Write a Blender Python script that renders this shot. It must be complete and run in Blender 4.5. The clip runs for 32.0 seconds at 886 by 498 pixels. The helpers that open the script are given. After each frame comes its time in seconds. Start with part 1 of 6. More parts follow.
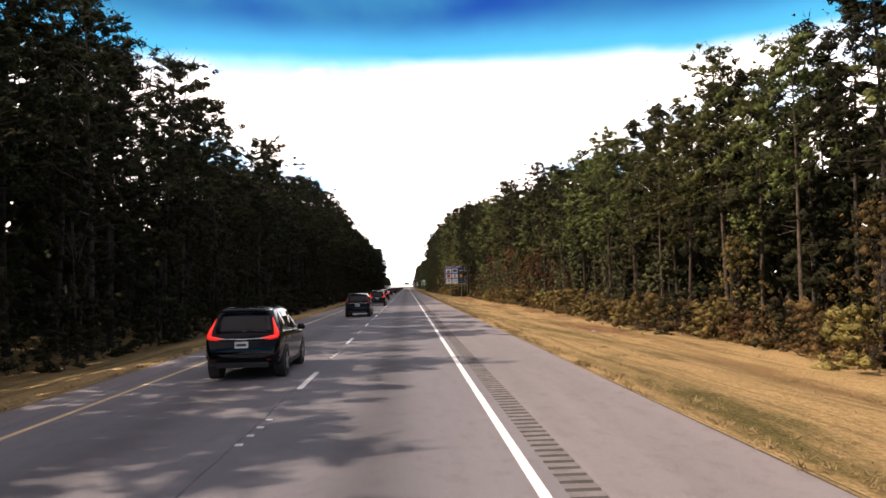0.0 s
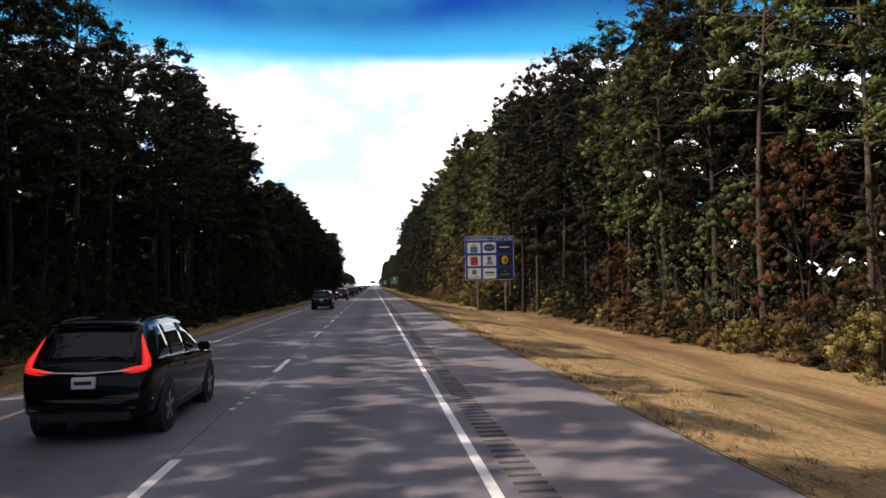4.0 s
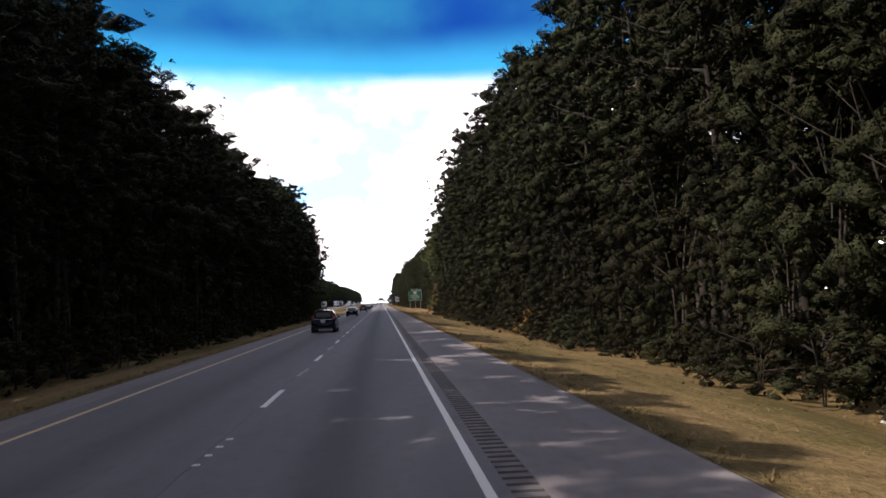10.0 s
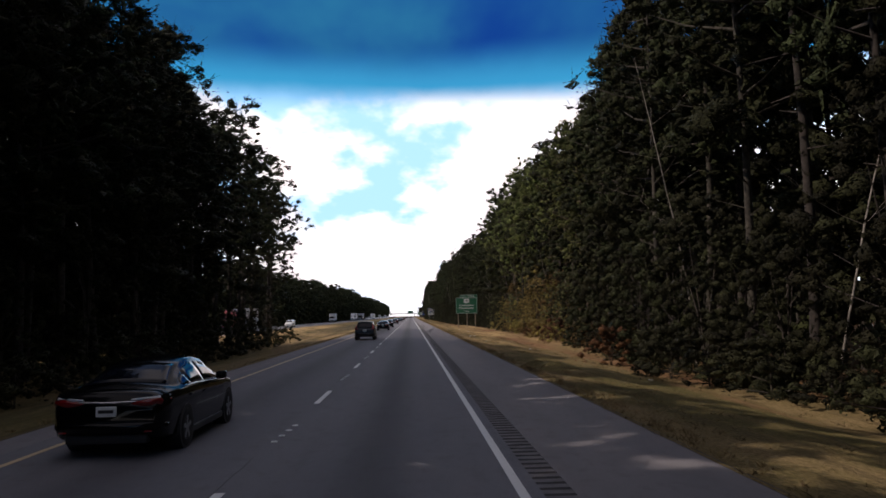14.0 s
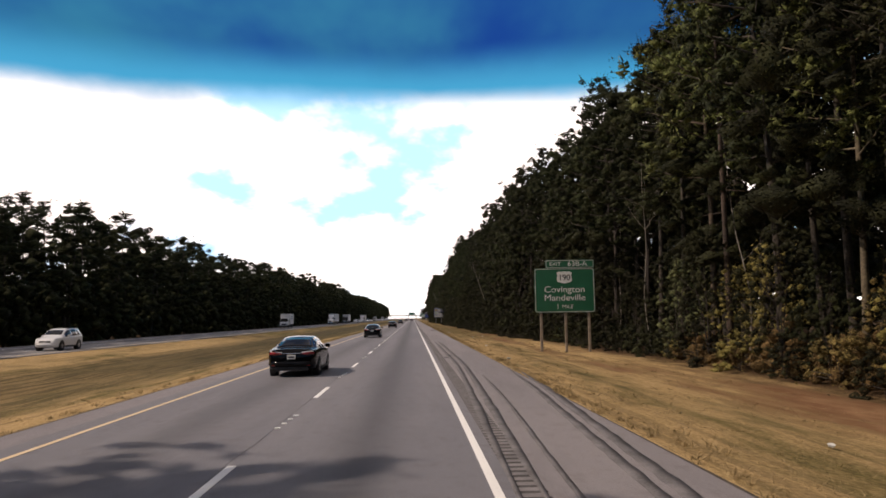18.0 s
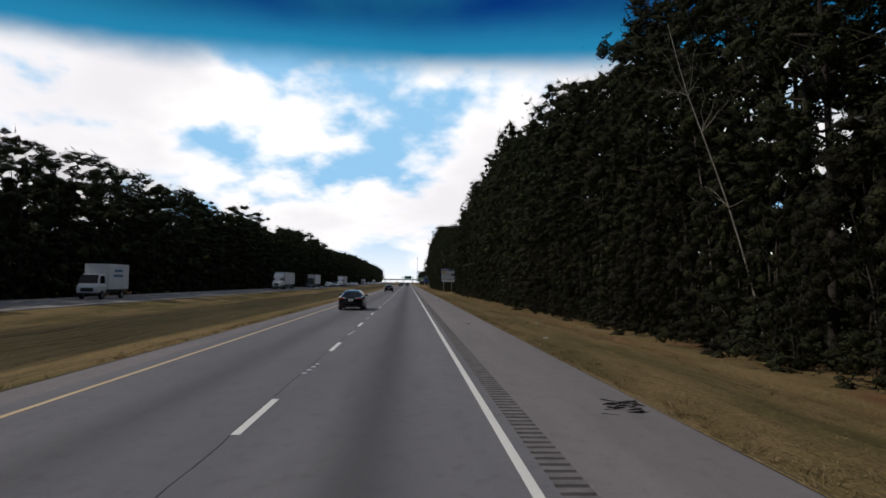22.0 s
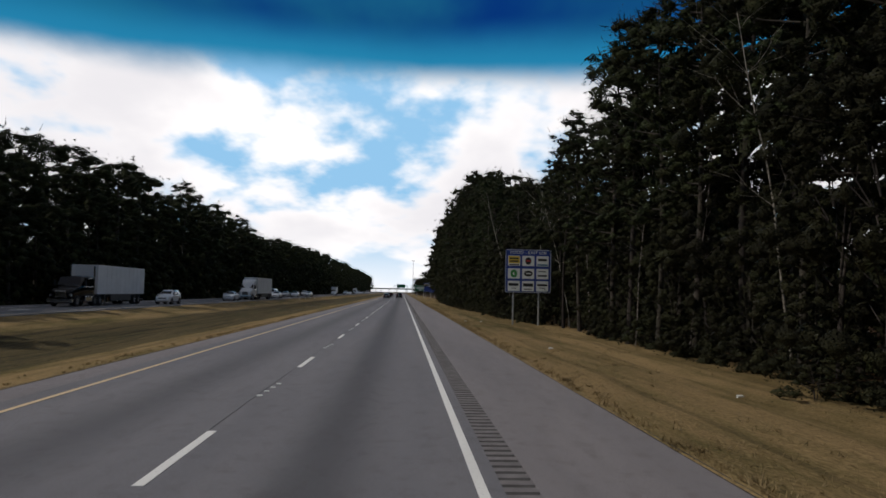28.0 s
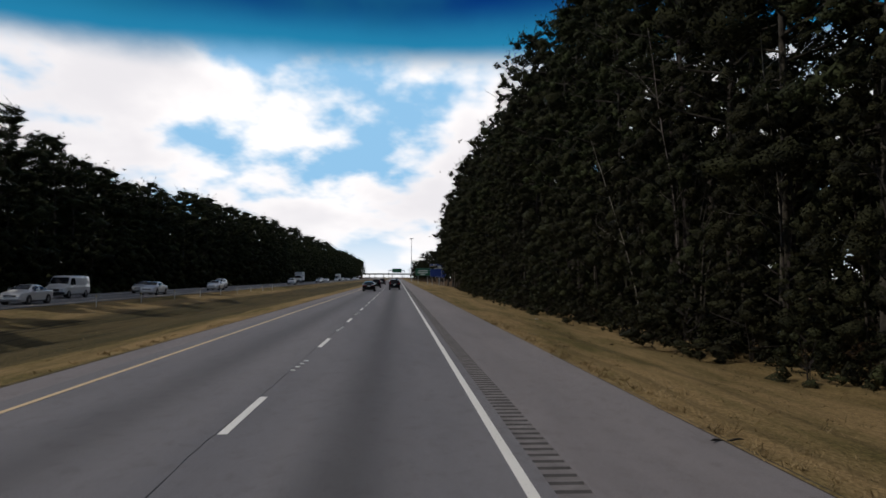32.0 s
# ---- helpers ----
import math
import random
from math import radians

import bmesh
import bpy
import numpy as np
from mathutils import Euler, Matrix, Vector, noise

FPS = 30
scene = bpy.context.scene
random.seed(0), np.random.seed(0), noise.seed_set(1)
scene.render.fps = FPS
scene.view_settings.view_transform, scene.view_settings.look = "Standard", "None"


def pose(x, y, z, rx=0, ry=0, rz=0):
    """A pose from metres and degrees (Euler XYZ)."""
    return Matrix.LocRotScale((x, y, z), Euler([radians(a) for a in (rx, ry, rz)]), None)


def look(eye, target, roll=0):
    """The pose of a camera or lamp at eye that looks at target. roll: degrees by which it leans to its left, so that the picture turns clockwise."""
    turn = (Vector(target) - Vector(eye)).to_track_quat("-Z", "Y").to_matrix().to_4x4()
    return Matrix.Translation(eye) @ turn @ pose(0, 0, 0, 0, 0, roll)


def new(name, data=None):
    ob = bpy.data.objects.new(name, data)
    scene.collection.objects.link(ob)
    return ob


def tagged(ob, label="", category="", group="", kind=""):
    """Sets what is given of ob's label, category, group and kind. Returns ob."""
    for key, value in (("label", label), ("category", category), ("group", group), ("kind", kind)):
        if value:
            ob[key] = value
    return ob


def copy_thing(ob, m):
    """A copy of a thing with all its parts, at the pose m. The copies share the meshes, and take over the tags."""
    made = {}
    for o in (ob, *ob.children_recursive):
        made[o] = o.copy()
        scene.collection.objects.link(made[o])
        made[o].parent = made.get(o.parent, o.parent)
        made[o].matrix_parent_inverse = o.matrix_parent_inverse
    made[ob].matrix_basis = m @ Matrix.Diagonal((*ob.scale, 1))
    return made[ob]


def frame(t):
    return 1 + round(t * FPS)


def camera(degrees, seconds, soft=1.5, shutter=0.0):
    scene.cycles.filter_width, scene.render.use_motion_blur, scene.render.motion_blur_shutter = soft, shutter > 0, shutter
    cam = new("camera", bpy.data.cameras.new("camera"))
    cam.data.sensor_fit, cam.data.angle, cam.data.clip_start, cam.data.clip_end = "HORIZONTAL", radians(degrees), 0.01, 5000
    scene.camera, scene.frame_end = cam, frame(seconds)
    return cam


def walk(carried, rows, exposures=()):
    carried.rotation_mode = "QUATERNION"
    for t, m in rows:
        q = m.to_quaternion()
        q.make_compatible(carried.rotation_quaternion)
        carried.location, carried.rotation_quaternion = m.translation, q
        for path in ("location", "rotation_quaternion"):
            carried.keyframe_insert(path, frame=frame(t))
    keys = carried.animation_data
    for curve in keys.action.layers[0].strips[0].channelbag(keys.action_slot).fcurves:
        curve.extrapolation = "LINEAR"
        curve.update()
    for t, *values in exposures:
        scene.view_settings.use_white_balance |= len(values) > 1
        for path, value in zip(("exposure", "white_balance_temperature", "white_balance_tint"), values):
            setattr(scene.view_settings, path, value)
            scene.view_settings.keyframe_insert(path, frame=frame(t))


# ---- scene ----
cam = camera(62.6, 32.0, soft=1.6)
EYE = 2.12
# seconds, x, y, yaw, pitch, roll
PATH = [
    (0, -1.32, -15.72, -2.80, 2.85, 1.48),
    (1, -1.15, 11.51, -4.33, 2.75, 0.78),
    (2, -1.13, 38.85, -4.48, 2.97, 0.39),
    (3, -1.20, 64.80, -5.27, 2.72, 0.37),
    (6, -1.18, 145.25, -4.71, 3.10, 2.61),
    (7, -1.01, 172.03, -3.91, 4.93, 2.42),
    (8, -0.87, 198.65, -6.60, 4.25, 3.11),
    (9, -0.92, 225.73, -6.52, 4.38, 3.22),
    (10, -1.12, 252.47, -4.79, 4.03, 1.83),
    (11, -1.22, 279.55, -5.01, 2.90, 1.73),
    (12, -1.14, 306.23, -5.09, 3.52, 2.08),
    (13, -1.26, 333.33, -3.61, 5.03, 1.22),
    (14, -1.29, 359.56, -2.49, 5.18, 1.08),
    (17, -1.09, 440.58, -3.03, 5.44, 0.07),
    (18, -1.01, 467.54, -2.37, 5.36, 0.77),
    (19, -1.02, 494.23, -2.04, 6.03, 1.23),
    (20, -1.09, 521.23, -2.23, 5.41, 0.81),
    (21, -1.19, 548.17, -2.25, 5.68, 0.18),
    (22, -1.33, 575.05, -2.70, 2.63, -0.82),
    (23, -1.13, 601.82, -4.15, 2.69, 0.71),
    (24, -1.11, 627.82, -3.96, 3.06, 1.26),
    (25, -1.15, 655.46, -2.44, 3.49, 0.09),
    (28, -0.92, 735.70, -3.20, 3.42, -1.35),
    (29, -1.10, 762.54, -3.14, 2.04, -2.05),
    (30, -1.17, 789.37, -2.36, 1.68, -0.56),
    (31, -1.21, 816.45, -2.98, 2.96, -0.37),
    (32, -1.33, 843.44, -3.55, 2.21, -0.28),
]
walk(cam, [(t, pose(x, y, EYE, 90 + p, r, w)) for t, x, y, w, p, r in PATH],
     exposures=[(t, e, 8000 if t < 3 else 7500 if t == 3 else 7700 if t == 18 else 7300 if t == 7 else 6900 if t < 18 else 6180 if t < 22 else 6550, 23 if t < 4 else 21 if t < 19 else 16 if t == 19 else 11) for t, e in ((0, 0.3), (1, 0.0), (2, 0.4), (3, 0.2), (6, -0.05), (7, 0.1), (8, 0.05), (10, 0.1), (12, 0.05), (14, -0.65), (16.5, -0.9), (17, -0.8), (18, -0.48), (19, -1.12), (21, -1.42), (22, -1.28), (32, -1.35))])

# ---- world and sun ----
SUN_EL, SUN_AZ = radians(42), radians(-97)   # azimuth from straight ahead, to the left
world = bpy.data.worlds.new("sky")
scene.world = world
world.use_nodes = True


class Net:
    """Short hand for building a node tree."""

    def __init__(self, tree):
        self.t = tree

    def n(self, kind, **props):
        node = self.t.nodes.new(kind)
        for k, v in props.items():
            if k == "blend_type":
                node.blend_type = v
            elif k == "operation":
                node.operation = v
            elif k == "data_type":
                node.data_type = v
            elif k == "interpolation_type":
                node.interpolation_type = v
        return node

    def put(self, value, socket):
        if hasattr(value, "is_output"):
            self.t.links.new(value, socket)
        else:
            socket.default_value = value

    def math(self, op, a, b=0.0, c=0.0, clamp=False):
        m = self.n("ShaderNodeMath", operation=op)
        m.use_clamp = clamp
        for v, s in zip((a, b, c), m.inputs):
            self.put(v, s)
        return m.outputs[0]

    def step(self, v, lo, hi, a=0.0, b=1.0):
        m = self.n("ShaderNodeMapRange", interpolation_type="SMOOTHSTEP")
        for val, s in zip((v, lo, hi, a, b), m.inputs):
            self.put(val, s)
        return m.outputs[0]

    def mix(self, f, a, b, mode="MIX"):
        m = self.n("ShaderNodeMix", data_type="RGBA", blend_type=mode)
        self.put(f, m.inputs[0])
        for v, s in ((a, m.inputs[6]), (b, m.inputs[7])):
            self.put((*v, 1) if isinstance(v, tuple) and len(v) == 3 else v, s)
        return m.outputs[2]

    def noise(self, vec, scale, detail=3.0, rough=0.55, distort=0.0):
        m = self.n("ShaderNodeTexNoise")
        self.t.links.new(vec, m.inputs["Vector"])
        m.inputs["Scale"].default_value = scale
        m.inputs["Detail"].default_value = detail
        m.inputs["Roughness"].default_value = rough
        m.inputs["Distortion"].default_value = distort
        return m.outputs["Fac"]

    def mapped(self, vec, scale=(1, 1, 1), loc=(0, 0, 0)):
        m = self.n("ShaderNodeMapping")
        self.t.links.new(vec, m.inputs["Vector"])
        m.inputs["Location"].default_value = loc
        m.inputs["Scale"].default_value = scale
        return m.outputs[0]

    def xyz(self, vec):
        m = self.n("ShaderNodeSeparateXYZ")
        self.t.links.new(vec, m.inputs[0])
        return m.outputs

    def vec(self, x, y, z):
        m = self.n("ShaderNodeCombineXYZ")
        for v, s in zip((x, y, z), m.inputs):
            self.put(v, s)
        return m.outputs[0]


def build_sky():
    g = Net(world.node_tree)
    bg = world.node_tree.nodes["Background"]
    sky = g.n("ShaderNodeTexSky")
    sky.sky_type = "NISHITA"
    sky.sun_disc = False
    sky.sun_elevation = SUN_EL
    sky.sun_rotation = SUN_AZ
    sky.air_density, sky.dust_density = 1.0, 0.6
    d = g.n("ShaderNodeTexCoord").outputs["Generated"]
    x, y, z = g.xyz(d)
    up = g.math("ADD", g.math("MAXIMUM", z, 0.0), 0.32)
    flat = g.vec(g.math("DIVIDE", x, up), g.math("DIVIDE", y, up), 0.0)
    # broken cumulus, thickening to a white bank ahead
    big = g.noise(g.mapped(flat, (1.0, 0.75, 1), (3.50, 0.55, 0)), 1.25, 5.0, 0.5, 0.2)
    fine = g.noise(g.mapped(flat, (1, 0.8, 1), (7.20, 2.21, 0)), 3.0, 5.0, 0.52)
    dens = g.math("MULTIPLY_ADD", fine, 1.15, g.math("MULTIPLY", big, 0.6))
    cover = g.step(dens, 0.715, 0.885)
    shade = g.step(g.math("MULTIPLY_ADD", fine, 0.6, big), 0.62, 0.95)
    cloud = g.mix(shade, (29.0, 28.3, 28.0), (21.5, 21.2, 22.0))
    gap = g.mix(0.85, sky.outputs[0], (8.2, 16.4, 24.5))
    # the bank stands ahead; the unseen sky behind is mostly clear, to cut the fill light
    ahead = g.step(y, -0.45, 0.25)
    gap = g.mix(ahead, sky.outputs[0], gap)
    low = g.mix(g.math("MULTIPLY", cover, g.math("MULTIPLY_ADD", ahead, 0.75, 0.25)), gap, cloud)
    haze = g.math("MULTIPLY", g.step(z, 0.0, 0.10, 0.75, 0.0), g.math("MULTIPLY_ADD", ahead, 0.6, 0.4))
    low = g.mix(haze, low, (26.0, 26.2, 26.5))
    # windscreen tint put into the sky above the bank as a torn blue belt, more cloud overhead
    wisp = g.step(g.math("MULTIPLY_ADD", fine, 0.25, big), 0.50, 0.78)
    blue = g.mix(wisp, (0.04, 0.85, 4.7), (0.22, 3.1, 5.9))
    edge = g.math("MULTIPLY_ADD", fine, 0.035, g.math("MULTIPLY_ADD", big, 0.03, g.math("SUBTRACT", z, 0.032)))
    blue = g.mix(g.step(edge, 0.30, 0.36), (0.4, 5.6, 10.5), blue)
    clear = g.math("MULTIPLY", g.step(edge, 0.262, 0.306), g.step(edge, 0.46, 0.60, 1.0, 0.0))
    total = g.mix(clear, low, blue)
    # overhead, above the view: cloud thinned and dimmed so sun patches stand out
    dim = g.mix(cover, sky.outputs[0], (5.4, 5.5, 6.0))
    total = g.mix(g.step(z, 0.42, 0.62), total, dim)
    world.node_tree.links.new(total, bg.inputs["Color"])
    bg.inputs["Strength"].default_value = 0.1


build_sky()
sun = bpy.data.lights.new("sun", "SUN")
sun.energy, sun.angle, sun.color = 5.0, radians(0.53), (1.0, 0.93, 0.82)
sun_ob = new("sun", sun)
sun_dir = Vector((math.sin(SUN_AZ) * math.cos(SUN_EL), math.cos(SUN_AZ) * math.cos(SUN_EL), math.sin(SUN_EL)))
sun_ob.matrix_world = look(sun_dir * 100, (0, 0, 0))

# ---- materials ----


def surface(name, base, rough=0.7, vary=0.25, scale=3.0, fine=40.0, bump=0.0, metal=0.0, tint=None, coat=0.0, random_value=0.0, spec=0.5, relief=0.02, gaps=0.0):
    """A procedural surface: two scales of variation over the base colour, with a fine relief."""
    m = bpy.data.materials.new(name)
    m.use_nodes = True
    g = Net(m.node_tree)
    b = m.node_tree.nodes["Principled BSDF"]
    co = g.n("ShaderNodeTexCoord").outputs["Object"]
    n1, n2 = g.noise(co, scale, 4.0), g.noise(co, fine, 3.0)
    dark = tuple(c * (1 - vary) for c in base)
    light = tuple(min(1, c * (1 + vary)) for c in (tint or base))
    f = g.math("MULTIPLY_ADD", n2, 0.45, g.math("MULTIPLY", n1, 0.6))
    col = g.mix(g.step(f, 0.33, 0.72), dark, light)
    if random_value:
        r = g.n("ShaderNodeObjectInfo").outputs["Random"]
        hsv = g.n("ShaderNodeHueSaturation")
        g.put(col, hsv.inputs["Color"])
        g.put(g.step(r, 0, 1, 1 - random_value, 1 + random_value), hsv.inputs["Value"])
        g.put(g.math("MULTIPLY_ADD", r, 0.06, 0.47), hsv.inputs["Hue"])
        col = hsv.outputs[0]
    g.put(col, b.inputs["Base Color"])
    b.inputs["Roughness"].default_value = rough
    b.inputs["Metallic"].default_value = metal
    b.inputs["Coat Weight"].default_value = coat
    b.inputs["Specular IOR Level"].default_value = spec
    if gaps:
        # ragged gaps between the needles or leaves
        b_alpha = g.step(g.noise(co, gaps, 2.0, 0.7), 0.455, 0.475)
        g.put(b_alpha, b.inputs["Alpha"])
    if bump:
        bp = g.n("ShaderNodeBump")
        bp.inputs["Strength"].default_value = bump
        bp.inputs["Distance"].default_value = relief
        g.put(f, bp.inputs["Height"])
        m.node_tree.links.new(bp.outputs[0], b.inputs["Normal"])
    return m


def road_surface(name, base, warm, lanes):
    """Old pale asphalt: aggregate grain, patches, and darker oil streaks along the lane centres."""
    m = bpy.data.materials.new(name)
    m.use_nodes = True
    g = Net(m.node_tree)
    b = m.node_tree.nodes["Principled BSDF"]
    co = g.n("ShaderNodeTexCoord").outputs["Object"]
    x, y, z = g.xyz(co)
    patch = g.noise(g.mapped(co, (0.5, 0.035, 1)), 1.0, 4.0)
    mid = g.noise(g.mapped(co, (1.6, 0.25, 1)), 1.0, 4.0)
    grain = g.noise(co, 34.0, 3.0, 0.75)
    speck = g.noise(co, 170.0, 1.0)
    col = g.mix(g.step(patch, 0.3, 0.7), base, warm)
    col = g.mix(g.math("MULTIPLY", g.step(mid, 0.45, 0.75), 0.22), col, tuple(c * 0.6 for c in base))
    col = g.mix(g.math("MULTIPLY", g.step(grain, 0.5, 0.72), 0.40), col, tuple(c * 1.55 for c in base))
    col = g.mix(g.math("MULTIPLY", g.step(speck, 0.55, 0.72), 0.55), col, tuple(c * 0.45 for c in base))
    # dark blotches, dropped grit and pale worn stones
    blotch = g.noise(g.mapped(co, (1.0, 0.6, 1)), 3.2, 6.0, 0.72)
    col = g.mix(g.math("MULTIPLY", g.step(blotch, 0.50, 0.66), 0.30), col, tuple(c * w for c, w in zip(base, (0.62, 0.54, 0.52))))
    stone = g.noise(co, 60.0, 1.0, 0.5)
    col = g.mix(g.math("MULTIPLY", g.step(stone, 0.66, 0.72), 0.55), col, tuple(c * 2.1 for c in base))
    pit = g.noise(co, 85.0, 2.0, 0.6)
    col = g.mix(g.math("MULTIPLY", g.step(pit, 0.62, 0.68), 0.65), col, tuple(c * 0.32 for c in base))
    for centre, wide, deep in lanes:
        wander = g.math("MULTIPLY_ADD", mid, 0.25, g.math("SUBTRACT", x, centre + 0.12))
        off = g.math("DIVIDE", wander, wide)
        bell = g.math("POWER", 2.718, g.math("MULTIPLY", g.math("MULTIPLY", off, off), -1.0))
        streak = g.math("MULTIPLY", g.math("MULTIPLY", bell, g.step(patch, 0.2, 0.8, 0.65, 1.0)), deep)
        col = g.mix(streak, col, tuple(c * 0.3 for c in base))
    g.put(col, b.inputs["Base Color"])
    b.inputs["Roughness"].default_value = 0.82
    b.inputs["Specular IOR Level"].default_value = 0.3
    bp = g.n("ShaderNodeBump")
    bp.inputs["Strength"].default_value = 0.5
    bp.inputs["Distance"].default_value = 0.008
    g.put(g.math("MULTIPLY_ADD", speck, 0.5, grain), bp.inputs["Height"])
    m.node_tree.links.new(bp.outputs[0], b.inputs["Normal"])
    return m


def ground_surface():
    """Winter verge: straw and olive grass, bare red clay along the wood's edge, needle litter under the trees."""
    m = bpy.data.materials.new("verge grass")
    m.use_nodes = True
    g = Net(m.node_tree)
    b = m.node_tree.nodes["Principled BSDF"]
    co = g.n("ShaderNodeTexCoord").outputs["Object"]
    x, y, z = g.xyz(co)
    broad = g.noise(g.mapped(co, (0.35, 0.06, 1)), 1.0, 4.0)
    mid = g.noise(g.mapped(co, (1.5, 0.4, 1)), 1.0, 4.0, 0.6)
    blade = g.noise(g.mapped(co, (14, 7, 1)), 1.0, 4.0, 0.7)
    straw = g.mix(g.step(blade, 0.3, 0.7), (0.138, 0.098, 0.046), (0.295, 0.212, 0.105))
    olive = g.mix(g.step(blade, 0.3, 0.7), (0.056, 0.051, 0.019), (0.152, 0.126, 0.047))
    grass = g.mix(g.step(g.math("MULTIPLY_ADD", mid, 0.5, broad), 0.55, 0.95), straw, olive)
    # sunlight painted into the straw along the sunny stretches, milder past y 690
    dry = g.math("ADD", g.step(y, 170.0, 120.0), g.math("MULTIPLY", g.step(y, 405.0, 440.0), g.step(y, 590.0, 540.0)), 0.0, True)
    dry = g.math("ADD", dry, g.math("MULTIPLY", g.math("MULTIPLY", g.step(y, 165.0, 178.0), g.step(y, 212.0, 200.0)), 0.6), 0.0, True)
    dry = g.math("ADD", dry, g.step(y, 690.0, 740.0, 0.0, 0.35), 0.0, True)
    sun_straw = g.mix(g.step(blade, 0.3, 0.7), (0.27, 0.180, 0.080), (0.52, 0.365, 0.185))
    grass = g.mix(g.math("MULTIPLY", dry, g.step(g.math("MULTIPLY_ADD", mid, 0.5, broad), 1.0, 0.6)), grass, sun_straw)
    # mown ruts along the median
    rut = g.step(g.noise(g.mapped(co, (1.9, 0.02, 1)), 1.0, 3.0), 0.52, 0.66)
    grass = g.mix(g.math("MULTIPLY", rut, 0.35), grass, (0.06, 0.047, 0.025))
    # long wheel ruts of the open median, the shade of its hollows painted into the grass
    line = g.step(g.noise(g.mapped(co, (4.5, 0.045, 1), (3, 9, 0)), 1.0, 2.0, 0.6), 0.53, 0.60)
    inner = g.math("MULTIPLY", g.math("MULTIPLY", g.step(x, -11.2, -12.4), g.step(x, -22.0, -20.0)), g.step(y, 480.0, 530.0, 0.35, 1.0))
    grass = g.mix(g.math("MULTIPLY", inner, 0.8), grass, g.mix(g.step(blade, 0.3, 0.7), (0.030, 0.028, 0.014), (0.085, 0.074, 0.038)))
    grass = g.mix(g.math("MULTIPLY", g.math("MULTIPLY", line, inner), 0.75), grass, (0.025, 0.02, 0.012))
    clay = g.mix(g.step(mid, 0.35, 0.7), (0.150, 0.075, 0.038), (0.27, 0.155, 0.085))
    wob = g.math("MULTIPLY_ADD", mid, 4.0, x)
    strip = g.math("MULTIPLY", g.math("MULTIPLY", g.step(wob, 10.0, 12.0), g.step(broad, 0.42, 0.66)), g.step(y, 690.0, 730.0, 1.0, 0.2))
    col = g.mix(strip, grass, clay)
    litter = g.mix(g.step(blade, 0.3, 0.7), (0.035, 0.022, 0.012), (0.10, 0.06, 0.03))
    col = g.mix(g.step(wob, 14.5, 18.0), col, litter)
    col = g.mix(g.step(wob, -37.0, -41.0), col, litter)
    g.put(col, b.inputs["Base Color"])
    b.inputs["Roughness"].default_value = 0.95
    b.inputs["Specular IOR Level"].default_value = 0.1
    bp = g.n("ShaderNodeBump")
    bp.inputs["Strength"].default_value = 0.9
    bp.inputs["Distance"].default_value = 0.06
    g.put(g.math("MULTIPLY_ADD", mid, 0.6, blade), bp.inputs["Height"])
    m.node_tree.links.new(bp.outputs[0], b.inputs["Normal"])
    return m


def paint_surface(name, base, worn):
    """Road paint, chipped and dirty."""
    m = bpy.data.materials.new(name)
    m.use_nodes = True
    g = Net(m.node_tree)
    b = m.node_tree.nodes["Principled BSDF"]
    co = g.n("ShaderNodeTexCoord").outputs["Object"]
    chip = g.noise(co, 26.0, 4.0, 0.7)
    dirt = g.noise(g.mapped(co, (3, 0.5, 1)), 1.0, 4.0)
    col = g.mix(g.math("MULTIPLY", g.step(dirt, 0.35, 0.75), 0.15), base, tuple(c * 0.6 for c in base))
    col = g.mix(g.step(chip, 0.60, 0.70), col, worn)
    g.put(col, b.inputs["Base Color"])
    b.inputs["Roughness"].default_value = 0.6
    return m


def lamp_surface(name, col, glow):
    m = bpy.data.materials.new(name)
    m.use_nodes = True
    b = m.node_tree.nodes["Principled BSDF"]
    b.inputs["Base Color"].default_value = (*col, 1)
    b.inputs["Roughness"].default_value = 0.15
    b.inputs["Coat Weight"].default_value = 0.6
    if glow:
        b.inputs["Emission Color"].default_value = (*col, 1)
        b.inputs["Emission Strength"].default_value = glow
    return m


ASPHALT = road_surface("pale worn asphalt", (0.150, 0.151, 0.172), (0.190, 0.188, 0.207), [(-1.83, 0.55, 0.70), (-5.5, 0.6, 0.50)])
FAR_ASPHALT = road_surface("far carriageway asphalt", (0.19, 0.188, 0.195), (0.235, 0.23, 0.235), [(-28.6, 0.6, 0.4), (-32.3, 0.6, 0.4)])
SHOULDER = road_surface("warm grey shoulder paving", (0.184, 0.174, 0.187), (0.232, 0.217, 0.228), [])
DIRT_EDGE = surface("dark gritty pavement edge", (0.05, 0.04, 0.03), 0.95, 0.5, 2.0, 30, 0.6)
GRASS = ground_surface()
WHITE_PAINT = paint_surface("white road paint", (0.80, 0.80, 0.79), (0.34, 0.33, 0.33))
YELLOW_PAINT = paint_surface("yellow road paint", (0.66, 0.50, 0.30), (0.31, 0.26, 0.21))
SEAL = surface("black crack sealant", (0.05, 0.05, 0.055), 0.6, 0.4, 2, 20)
TYRE_MARK = surface("dark tyre scrub", (0.105, 0.1, 0.106), 0.9, 0.45, 1.5, 25)
# dark tone standing in for the shade inside the milled grooves
GROOVE_SHADE = surface("shade painted in the grooves", (0.066, 0.063, 0.066), 0.95, 0.3, 3, 60)
RUMBLE = surface("milled asphalt", (0.158, 0.149, 0.156), 0.95, 0.35, 3, 60, 0.4)
BARK = surface("pine bark", (0.017, 0.013, 0.011), 0.95, 0.5, 1.2, 9, 0.9, tint=(0.034, 0.027, 0.022), random_value=0.3)
